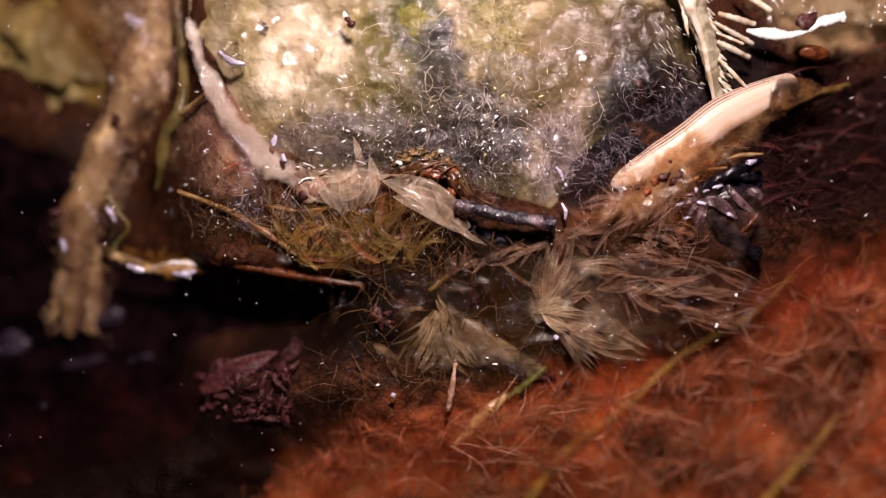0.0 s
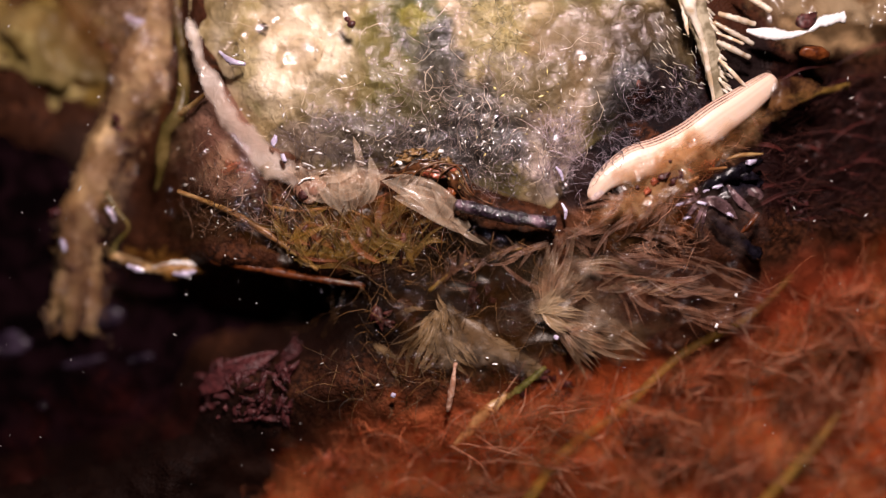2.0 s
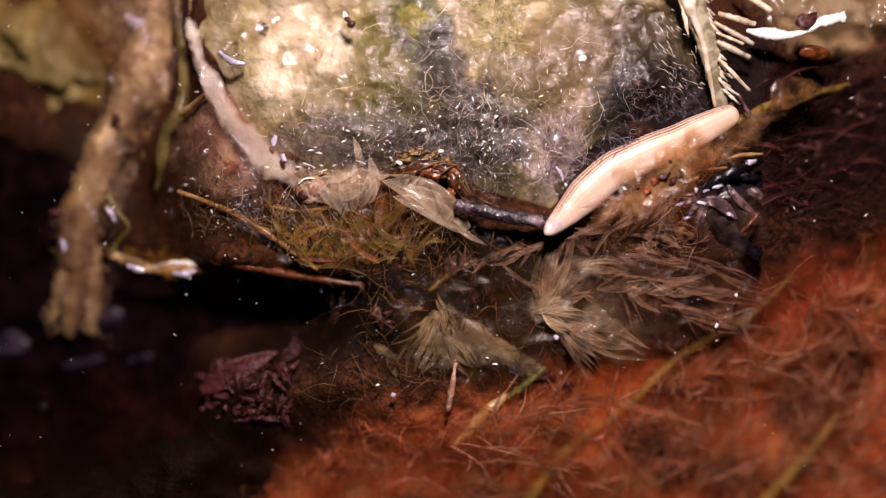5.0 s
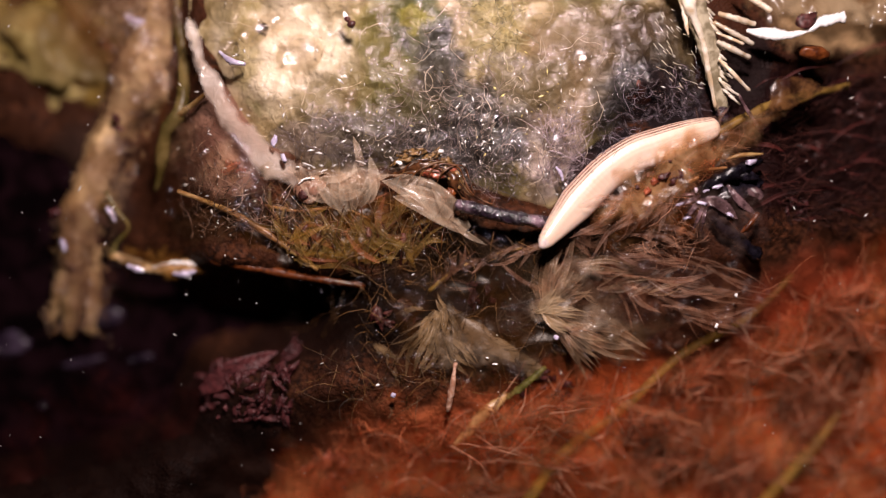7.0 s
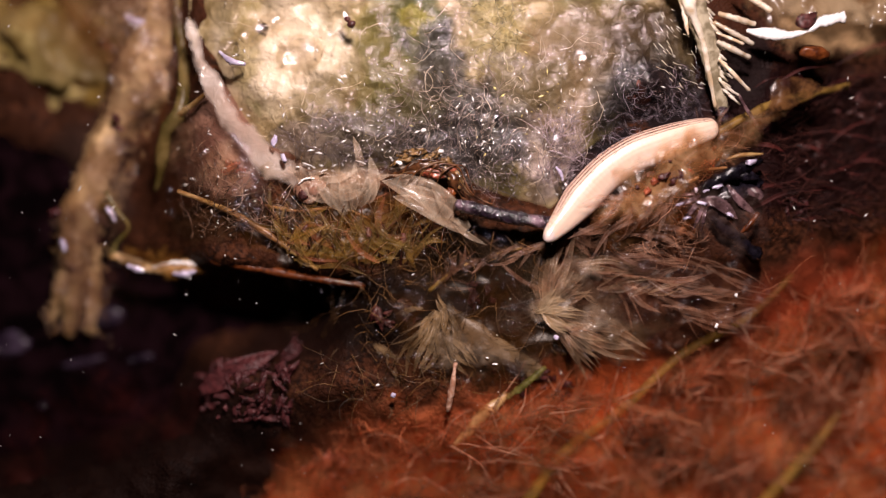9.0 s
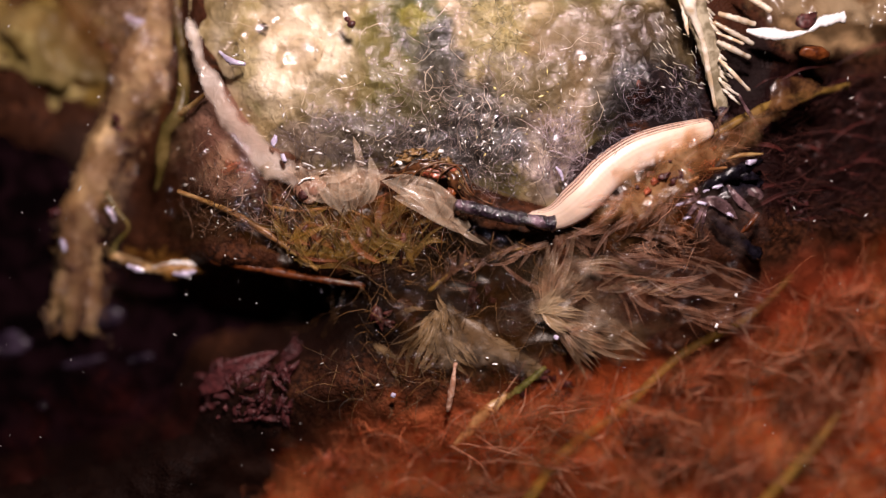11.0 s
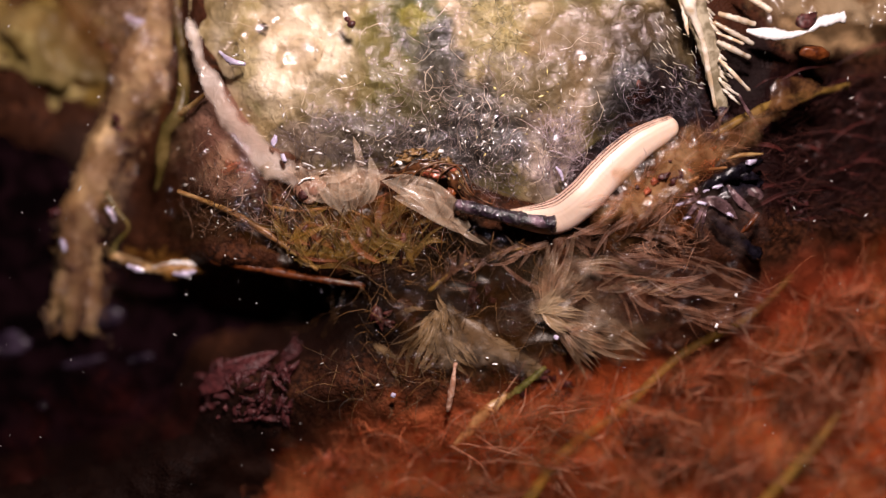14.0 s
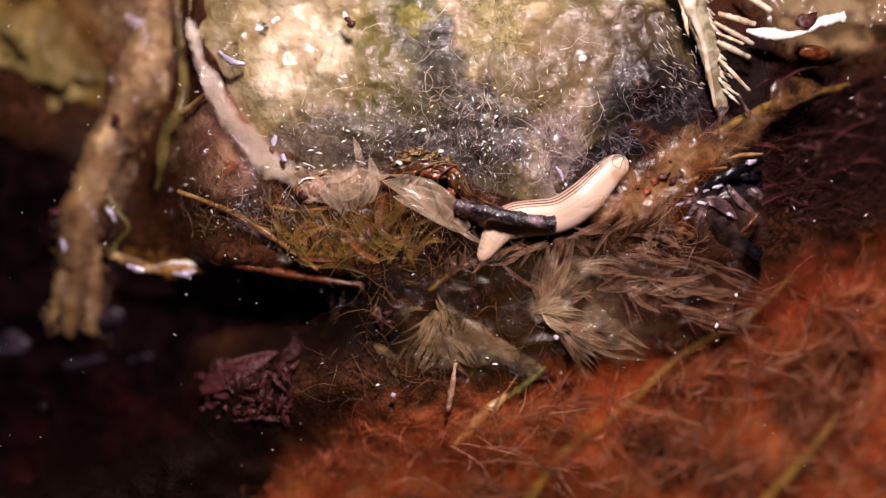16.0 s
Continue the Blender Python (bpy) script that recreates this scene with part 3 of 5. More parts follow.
def make_water():
    us, vs = np.arange(-320, 681, 20.0), np.arange(220, 921, 20.0)
    gu, gv = np.meshgrid(us, vs)
    pts = np.stack([gu.ravel(), gv.ravel()], 1)
    z = -215 + 4 * rough_noise(pts, 70, 3, 2.0)
    k = 1 - z * S / EYE
    w = np.stack([(pts[:, 0] - 784) * S * k, (441 - pts[:, 1]) * S * k, z * S], 1)
    nu = len(us)
    faces = [(i * nu + j, (i + 1) * nu + j, (i + 1) * nu + j + 1, i * nu + j + 1) for i in range(len(vs) - 1) for j in range(nu - 1)]
    solid("water", (w, faces), M_WATER, label="still, nearly black peat water in the hollow", category="water", kind="structure")


make_ground()
make_mound()
make_water()


def scatter(poly, n, seed, height, lift=0.0, pad=0.0):
    """n random plan places within an outline, laid on a height function."""
    rng = np.random.default_rng(seed)
    p = np.array(poly, float)
    got = np.zeros((0, 2))
    while len(got) < n:
        q = rng.uniform(p.min(0), p.max(0), (n * 3, 2))
        got = np.vstack([got, q[inside(poly, q) > pad]])
    got = got[:n]
    return np.column_stack([got, height(got) + lift])


def stuff(name, shape, mat, label, category):
    return solid(name, shape, mat, None, label, category, "", "stuff")


# ---- the worm ----
# Middle line from head to tail at each time: plan points.
WORM = [
    (0.0, (1095, 324), (1120, 308), (1170, 283), (1222, 248), (1270, 210), (1315, 186), (1394, 150)),
    (1.0, (1054, 322), (1095, 303), (1160, 280), (1220, 248), (1268, 212), (1312, 188), (1386, 152)),
    (1.5, (1052, 312), (1090, 298), (1152, 280), (1218, 248), (1267, 212), (1311, 187), (1364, 152)),
    (2.0, (1054, 344), (1075, 316), (1120, 290), (1170, 274), (1222, 247), (1268, 213), (1310, 185), (1358, 149)),
    (3.0, (1031, 368), (1062, 330), (1110, 295), (1165, 272), (1218, 245), (1262, 211), (1305, 187), (1354, 158)),
    (4.2, (988, 391), (1020, 362), (1060, 326), (1105, 294), (1150, 276), (1205, 252), (1255, 222), (1316, 186)),
    (6.3, (966, 425), (1000, 385), (1035, 345), (1075, 305), (1120, 275), (1165, 258), (1215, 241), (1262, 226)),
    (7.0, (964, 429), (999, 386), (1034, 346), (1075, 305), (1120, 275), (1165, 258), (1213, 241), (1256, 228)),
    (8.0, (967, 428), (999, 386), (1034, 346), (1075, 305), (1120, 275), (1165, 258), (1212, 241), (1255, 229)),
    (9.2, (974, 414), (1000, 386), (1034, 346), (1074, 305), (1119, 275), (1164, 257), (1211, 241), (1252, 229)),
    (10.2, (972, 398), (998, 384), (1032, 349), (1073, 307), (1119, 275), (1163, 257), (1208, 242), (1247, 230)),
    (11.3, (930, 386), (985, 383), (1030, 352), (1072, 308), (1118, 275), (1162, 256), (1205, 242), (1242, 230)),
    (12.0, (918, 386), (985, 383), (1030, 353), (1070, 311), (1113, 277), (1155, 256), (1195, 241), (1230, 228)),
    (13.0, (905, 386), (985, 383), (1030, 353), (1068, 312), (1105, 278), (1142, 253), (1175, 237), (1206, 220)),
    (14.0, (900, 386), (980, 384), (1028, 354), (1065, 315), (1095, 285), (1128, 257), (1156, 240), (1182, 226)),
    (15.2, (890, 388), (978, 384), (1027, 355), (1064, 317), (1094, 287), (1126, 259), (1152, 242), (1176, 228)),
    (15.4, (876, 428), (905, 392), (985, 382), (1030, 353), (1066, 314), (1096, 287), (1130, 262)),
    (15.6, (862, 440), (902, 394), (985, 381), (1030, 355), (1062, 324), (1080, 304), (1098, 292)),
    (16.0, (857, 447), (900, 395), (985, 381), (1030, 355), (1060, 325), (1077, 306), (1094, 294)),
]
RINGS = 40


def worm_half_width(s):
    """Half width along the body, head 0 to tail 1."""
    return 33 * min(1, (0.22 + 0.95 * (s / 0.34) ** 0.75) if s < 0.34 else 1.0) * (1.0 if s < 0.6 else 1 - 0.38 * ((s - 0.6) / 0.4) ** 2)


def worm_lie(u, t):
    """Height of the middle line: the head first rises over the end of the stick, later dips under it."""
    if t < 10:
        return 16 + 26 * float(step(np.array([1015 - u]), 0, 36)[0])
    return 16 - 30 * float(step(np.array([1020 - u]), 0, 70)[0])


def make_worm():
    base = at(1160, 280, 0)
    worm = thing("flatworm", "glistening cream-white flatworm gliding over wet moss", "worm", place=base)
    rings = []
    for i in range(RINGS):
        s = i / (RINGS - 1)
        w = worm_half_width(s)
        verts, faces = [], []
        for a in range(11):
            th = math.pi * a / 10
            for b in range(20):
                ph = 2 * math.pi * b / 20
                x, y, z = math.cos(th), math.sin(th) * math.cos(ph), math.sin(th) * math.sin(ph)
                verts.append((x * min(42, 10 + 8 * min(i, RINGS - 1 - i) + 0.4 * w) * S, y * w * S, z * (0.42 * w + 4) * S))
        for a in range(10):
            for b in range(20):
                c = (b + 1) % 20
                faces.append((a * 20 + b, a * 20 + c, (a + 1) * 20 + c, (a + 1) * 20 + b))
        data = bpy.data.meshes.new("body_ring")
        data.from_pydata(verts, [], faces)
        data.polygons.foreach_set("use_smooth", [True] * len(data.polygons))
        data.materials.append(M_HEAD if i < 3 else M_WORM)
        ob = new("head_tip" if i == 0 else "body_ring", data)
        ob.parent = worm
        if i == 0:
            tagged(ob, "greyish pointed head tip")
        if i > 1:
            for y, r in ((0.60, 0.7), (0.74, 1.2), (0.88, 0.8)):
                h = (0.42 * w + 4) * math.sqrt(1 - y * y)
                ring = [((x * 14) * S, (y * w + r * math.cos(q)) * S, (h - 0.4 * abs(x) + r * math.sin(q)) * S) for x in (-1, 0, 1) for q in (0, 1.57, 3.14, 4.71)]
                seam = bpy.data.meshes.new("seam")
                seam.from_pydata(ring, [], [(a * 4 + b, a * 4 + (b + 1) % 4, a * 4 + 4 + (b + 1) % 4, a * 4 + 4 + b) for a in range(2) for b in range(4)])
                seam.materials.append(M_SEAM)
                line = new("seam", seam)
                line.parent = ob
        rings.append(ob)
    return worm, rings, base


def worm_rows(i, base):
    """Poses of one body ring, in the worm's space."""
    rows = []
    for t, *pts in WORM:
        line = bend([(u, v, worm_lie(u, t)) for u, v in pts], RINGS)
        dip = max(0.0, 1 - t / 1.5)
        line[:, 2] -= 22 * dip * np.clip(1 - np.arange(RINGS) / (0.45 * RINGS), 0, 1)
        a, b = line[max(0, i - 1)], line[min(RINGS - 1, i + 1)]
        p, ahead = at(*line[i]), at(*b) - at(*a)
        yaw = math.atan2(ahead.y, ahead.x)
        pitch = -math.atan2(ahead.z, math.hypot(ahead.x, ahead.y))
        m = Matrix.Translation(p - base) @ Matrix.Rotation(yaw, 4, "Z") @ Matrix.Rotation(pitch, 4, "Y")
        rows.append((t, m))
    return rows


worm, worm_rings, worm_base = make_worm()


# ---- roots, stems and sticks ----
def simple(name, shape, mat, label, category, group=""):
    return solid(name, shape, mat, None, label, category, group)


def make_stems():
    root = thing("mossy_root", "furry tan-brown rootlet with a frayed, forked end", "root", place=at(200, 260, -150))
    part("main_root", tube([(305, -60, -150), (280, 60, -145), (240, 150, -140), (200, 230, -145), (165, 320, -155), (142, 400, -165), (135, 470, -172)],
                           (36, 40, 47, 35, 35, 40, 33), 70, 20, 0.13, 1), M_ROOT, root)
    for k, (pts, r) in enumerate((([(140, 440, -172), (130, 520, -178), (122, 595, -184)], (26, 20, 9)), ([(160, 440, -172), (166, 520, -178), (158, 588, -184)], (18, 14, 8)),
                                  ([(122, 450, -172), (104, 520, -178), (92, 570, -186)], (20, 14, 6)))):
        part("fork", tube(pts, r, 16, 10, 0.12, k + 5), M_ROOT, root)
    stem = thing("stemmed_plant", "thin olive-green stem with a short side twig", "stem", place=at(310, 180, -30))
    part("stalk", tube([(305, -60, -100), (318, 60, -92), (326, 125, -80), (318, 195, -62), (294, 235, -70), (286, 290, -85), (276, 335, -105)], (15, 15, 11, 9, 14, 10, 3), 60, 12, 0.22, 2), M_OLIVE_JELLY, stem)
    part("twig", tube([(314, 205, -58), (338, 188, -36), (368, 163, -6)], (6, 5, 4), 10, 8, 0.1, 3), M_GOLD, stem)
    simple("straw_stem", tube([(315, 338, -20), (400, 372, -12), (455, 402, -10), (505, 436, -16), (562, 478, -30)], (4, 6, 6, 6, 3), 40, 8, 0.2, 6), M_GOLD, "golden straw-like moss stem over dark water", "stem")
    simple("straw_stem", tube([(470, 364, -14), (530, 374, -8), (600, 368, -10), (655, 388, -18)], (3, 4, 4, 2), 30, 8, 0.2, 7), M_GOLD, "pale yellow stem lying in the moss", "stem")
    simple("amber_root", tube([(375, 462, -50), (470, 478, -46), (560, 494, -44), (645, 506, -50)], (8, 9, 7, 5), 30, 10, 0.16, 8), M_AMBER, "glossy orange-brown rootlet at the water's edge", "root")
    simple("charred_stick", tube([(808, 362, 22), (860, 375, 25), (920, 387, 25), (980, 396, 22)], (11, 12, 10.5, 12.5), 90, 18, 0.12, 9), M_STICK, "short charred black stick with bark and painted lilac sheen", "stick")
    simple("splintered_twig", tube([(806, 643, 0), (802, 675, 2), (793, 728, -12)], (4, 7, 4), 18, 7, 0.18, 10), M_PINK, "tiny splintered pinkish twig", "twig")
    simple("trailing_moss", tube([(930, 890, -100), (1004, 795, -84), (1110, 716, -66), (1205, 628, -60), (1325, 560, -70), (1408, 480, -74), (1455, 425, -84)], (12, 11, 9, 8, 8, 6, 3), 50, 8, 0.08, 11),
           M_STRAW, "long yellowish moss stem over rusty fluff", "stem")
    simple("trailing_moss", tube([(1340, 900, -160), (1395, 842, -150), (1442, 790, -144), (1485, 730, -156)], (11, 12, 10, 4), 30, 8, 0.1, 12), M_STRAW, "short yellow-brown stem in rusty fluff", "stem")
    simple("bud_stem", tube([(895, 698, -40), (862, 728, -40), (835, 758, -48), (803, 790, -62)], (9, 13, 10, 4), 24, 9, 0.12, 13), M_GOLD, "pale golden tapering bud", "stem")
    simple("dead_stem", tube([(1098, 715, -22), (1160, 730, -26), (1240, 752, -52)], (7, 9, 4), 30, 8, 0.2, 14), M_FIBRE_SOFT, "dull pinkish dead stem in the fluff", "stem")
    simple("green_shoot_base", tube([(965, 650, -22), (935, 676, -18), (898, 705, -26)], (5, 7, 4), 16, 8, 0.2, 15), M_GREEN, "bright green base of a moss shoot", "stem")
    simple("olive_stem", tube([(1262, 240, -14), (1330, 202, -16), (1400, 176, -36), (1500, 152, -60)], (5, 10, 12, 8), 40, 8, 0.2, 16), M_OLIVE_DARK, "olive stem on the peat bank", "stem")
    simple("thorn", tube([(1308, 168, 20), (1322, 195, 14), (1340, 222, 2)], (2.5, 3.5, 5), 12, 7, 0.15, 18), M_MAUVE, "small pinkish spike on the peat bank", "twig")
    simple("twisted_rootlet", tube([(690, 312, 0), (722, 300, 8), (762, 294, 12), (795, 308, 12), (808, 336, 10), (826, 358, 0)], (2, 5, 7, 8, 5, 3), 50, 10, 0.5, 19), M_BROWN, "twisted brown rootlet beside the charred stick", "root")
    lip = thing("wet_leaf_edge", "curled wet tan leaf edge shining at the water", "leaf", place=at(290, 470, -105))
    part("curl", tube([(196, 452, -107), (240, 466, -103), (285, 478, -105), (330, 470, -101), (376, 480, -105)], (7, 11, 10, 13, 7), 40, 16, 0.16, 20, 0.7), M_SHELL, lip)
    # White strips painted as the highlights along the curled edge.
    for k, (pts, r) in enumerate((([(270, 474, -98), (300, 466, -94), (332, 466, -92), (366, 473, -96)], (1.5, 3, 4, 2)), ([(308, 482, -92), (322, 487, -90), (336, 491, -92)], (2.5, 5, 2.5)), ([(230, 471, -94), (240, 475, -92), (252, 478, -94)], (2, 4.5, 2)), ([(380, 480, -80), (388, 472, -78)], (4, 3)))):
        part("wet_rim", tube(pts, r, 20, 10, 0.2, 330 + k, 0.6), M_SPECK_GLARE, lip, "white strip painted as a wet highlight")
    part("petiole", tube([(188, 340, -85), (206, 372, -89), (228, 402, -95), (206, 430, -103), (200, 452, -107)], (5, 5, 4, 5, 7), 22, 8, 0.15, 21), M_OLIVE_JELLY, lip)


def make_frond():
    frond = thing("moss_frond", "pale feathery frond with straight side needles", "frond", place=at(1270, 200, 0))
    part("stem", tube([(1210, -40, 32), (1236, 30, 24), (1257, 95, 12), (1269, 150, -4), (1279, 200, -16)], (24, 22, 18, 16, 11), 40, 14, 0.14, 30, 0.5), M_FROND_BODY, frond, "grey-green grooved stem")
    part("rim", tube([(1198, -40, 40), (1224, 20, 34), (1243, 75, 22), (1255, 130, 8), (1266, 190, -8)], (14, 11, 5, 4, 3), 36, 9, 0.25, 33), M_FROND, frond, "bright wet rim of the stem")
    part("rim", tube([(1200, -20, 34), (1210, 20, 28), (1218, 62, 20)], (6, 5, 2), 14, 8, 0.2, 34), M_FROND, frond, "bright wet side blade")
    part("dark_tip", tube([(1276, 192, -12), (1282, 218, -18)], (12, 7), 10, 9, 0.3, 31), M_STICK, frond, "dark frayed tip")
    rng = random.Random(5)
    for bu, bv, tu, tv, r in ((1272, 24, 1336, 43, 8), (1264, 40, 1333, 78, 7), (1270, 74, 1326, 102, 8), (1272, 104, 1326, 160, 5), (1300, -24, 1364, 20, 9), (1268, 58, 1316, 78, 4)):
        part("needle", tube([(bu, bv, 26), ((bu + tu) / 2, (bv + tv) / 2, 36), (tu, tv, 20 + 10 * (int(tu) % 3))], (r * 0.5, r * 0.65, r * 0.55), 18, 8, 0.13, int(tu)), (M_FROND, M_BRISTLE)[int(bu) % 2], frond)
    for k in range(34):
        s = rng.random()
        u, v = 1232 + 46 * s + rng.uniform(-4, 4), -20 + 180 * s
        ln, a = rng.uniform(22, 56) * (1 - 0.3 * s), radians(rng.uniform(28, 58))
        part("needle", tube([(u, v, 24 - 26 * s), (u + ln * 0.5 * math.cos(a), v + ln * 0.5 * math.sin(a), 32 - 26 * s), (u + ln * math.cos(a), v + ln * math.sin(a), 24 - 26 * s)],
                            (2.0, 2.6, 2.2), 9, 6, 0.2, 40 + k), M_BRISTLE, frond)
    places = scatter([(1150, 30), (1200, 10), (1244, 60), (1256, 150), (1210, 170), (1160, 120)], 60, 35, lambda p: np.full(len(p), 4.0))
    stuff("loose_bristles", threads(places, 16, 0.9, 0.3, 35, -42, 4, 4, 4, 0.25), M_BRISTLE, "short glassy bristles beside the frond", "bristles")
    leaf = thing("wet_leaf", "wet tan leaf rim with its reflections painted white", "leaf", place=at(1400, 50, 40))
    # Plain white tube takes the place of the glare on the rim.
    part("rim", tube([(1322, 54, 30), (1350, 59, 34), (1396, 62, 36), (1432, 54, 38), (1456, 38, 40), (1494, 32, 36)], (3, 10, 7, 2, 9, 10), 60, 12, 0.2, 70, 0.6), M_SPECK_GLARE, leaf)
    simple("brown_seed", blob(1427, 37, 40, 20, 13, 8, 22, 0.4, 7), M_WINE, "dark brown seed on the wet leaf", "seed")
    simple("amber_bubble", blob(1440, 94, -10, 30, 13, 14, -8, 0.12, 9, 14, 20), M_AMBER, "glossy orange-brown bubble on the peat bank", "bubble")


def make_husk():
    husk = thing("black_husk", "broken glossy black seed husk", "husk", place=at(1290, 350, 0))
    part("shell", tube([(1226, 342, 18), (1262, 322, 30), (1300, 304, 32), (1348, 284, 16)], (5, 10, 11, 6), 34, 12, 0.2, 85), M_BLACK, husk, "curved blue-black upper rim")
    part("shell", blade([(1240, 352, 6), (1290, 332, 22), (1352, 322, 4)], 50, 18, 0.5, 0.12, 0.5), M_BLACK, husk)
    part("shell", blob(1320, 312, 20, 22, 10, 9, -8, 0.3, 86, 12, 18), M_BLACK, husk)
    part("splinter", tube([(1252, 372, 8), (1282, 404, 2), (1312, 428, -8), (1340, 452, -22)], (9, 13, 12, 9), 26, 9, 0.14, 81), M_BLACK, husk, "black splintered prong")
    part("splinter", blade([(1288, 328, 36), (1308, 356, 40), (1338, 380, 22)], 13, 14, 0.5, 0.2, 0.5), M_MAUVE, husk, "mauve-brown torn strip")
    part("splinter", tube([(1312, 412, 20), (1328, 396, 26), (1342, 378, 22)], (3, 5, 4), 12, 8, 0.2, 87), M_AMBER, husk, "amber strip")
    part("splinter", blob(1338, 342, 26, 14, 9, 7, -30, 0.5, 88, 10, 14), M_MAUVE, husk)
    part("inner_curl", blade([(1236, 360, 26), (1266, 358, 36), (1306, 388, 18)], 20, 14, 0.6, 0.1, 0.5), M_MAUVE, husk, "mauve curled lining")
    for bu, bv, tu, tv, w in ((1240, 346, 1196, 366, 15), (1242, 352, 1208, 392, 14), (1248, 356, 1226, 408, 12), (1236, 342, 1202, 346, 10), (1256, 350, 1216, 372, 16), (1250, 362, 1240, 412, 10)):
        part("torn_rim", blade([(bu, bv, 28), ((bu + tu) / 2, (bv + tv) / 2, 34), (tu, tv, 14)], w * 0.6, 11, 0.5, 0.1, 0.4), M_MAUVE, husk, "frayed pale mauve rim")
    # Pale dabs drawn where the wet husk glints.
    for k, (u, v, a, b, turn) in enumerate(((1330, 287, 10, 5, 15), (1270, 331, 8, 4, 25), (1298, 308, 6, 3, 25), (1242, 360, 8, 3, -10), (1232, 337, 3, 6, 10), (1250, 338, 6, 3, 20), (1292, 381, 6, 4, -30), (1216, 386, 6, 3, 10), (1203, 362, 6, 3, 20))):
        simple("wet_fold", blob(u, v, 38, a, b * 0.8, 3, turn, 0.6, 210 + k, 9, 14), M_GLINT, "lilac-white dab painted as a glint on a black husk", "slime", "wet folds")
    for k, (pts, r) in enumerate((([(1286, 282, 38), (1310, 275, 42), (1350, 273, 34)], (1.5, 4, 2)), ([(1254, 300, 36), (1286, 297, 38)], (3, 2)), ([(1218, 322, 28), (1236, 314, 34)], (5, 3)))):
        simple("golden_scale", tube(pts, r, 12, 8, 0.1, 90 + k), M_GOLD, "shiny golden scale beside a black husk", "scale", "golden scales")


make_stems()
make_frond()
make_husk()


# ---- moss shoots ----
def shoot(label, base, spine, leaves, mat, stem_mat, seed, ln, width, spread, stem_r=4, tipward=0.7):
    """A moss shoot along spine (u, v, z) points, set with pointed leaves that lean to its tip."""
    rng = random.Random(seed)
    ob = thing("moss_shoot", label, "moss", "moss shoots", place=at(*base))
    part("stem", tube(spine, (stem_r, stem_r * 0.8, stem_r * 0.4), 14, 7, 0.1, seed), stem_mat, ob)
    line = bend(spine, 40)
    leaves = int(leaves * 2.2)
    for k in range(leaves):
        s = (k + rng.random()) / leaves
        i = min(38, int(s * 38))
        p, d = line[i], line[i + 1] - line[i]
        a = math.atan2(d[1], d[0]) + (1 if k % 2 else -1) * rng.uniform(-0.15, spread * 1.15) * (1.15 - tipward * s)
        l, lift = ln * rng.uniform(0.4, 1.35), rng.uniform(-12, 30)
        bowed = rng.uniform(-0.45, 0.45)
        pts = [(p[0], p[1], p[2]), (p[0] + l * 0.5 * math.cos(a), p[1] + l * 0.5 * math.sin(a), p[2] + lift * 0.8),
               (p[0] + l * math.cos(a + bowed), p[1] + l * math.sin(a + bowed), p[2] + lift)]
        part("leaf", blade(pts, width * rng.uniform(0.3, 0.8), 8), mat, ob)
    return ob


def laid(ob, mat, z0, rise, leaves, strands=3, slim=(0.35, 0.7)):
    """Leaves of one shoot, each from its base to its tip in the plan with a width, split into narrow glassy blades."""
    rng = random.Random(len(ob.children) + int(z0 * 3) + len(leaves))
    for bu, bv, tu, tv, w in leaves:
        for k in range(strands):
            sway, reach = rng.uniform(-0.12, 0.12), rng.uniform(0.72, 1.06)
            off = (k - (strands - 1) / 2) * w * rng.uniform(0.25, 0.5)
            long = math.hypot(tu - bu, tv - bv)
            nu, nv = -(tv - bv) / long, (tu - bu) / long
            eu, ev = bu + (tu - bu) * reach + nu * off, bv + (tv - bv) * reach + nv * off
            cu, cv, ev_z = bu + nu * off * 0.25, bv + nv * off * 0.25, z0 + rise + rng.uniform(-5, 7)
            mid = ((cu + eu) / 2 + sway * (ev - cv) + nu * off * 0.6, (cv + ev) / 2 - sway * (eu - cu) + nv * off * 0.6, z0 + rise + rng.uniform(-2, 10))
            part("leaf", blade([(cu, cv, z0 + rng.uniform(-3, 5)), mid, (eu, ev, ev_z)], w * rng.uniform(*slim), 9, rng.uniform(0.2, 0.6)), mat, ob)


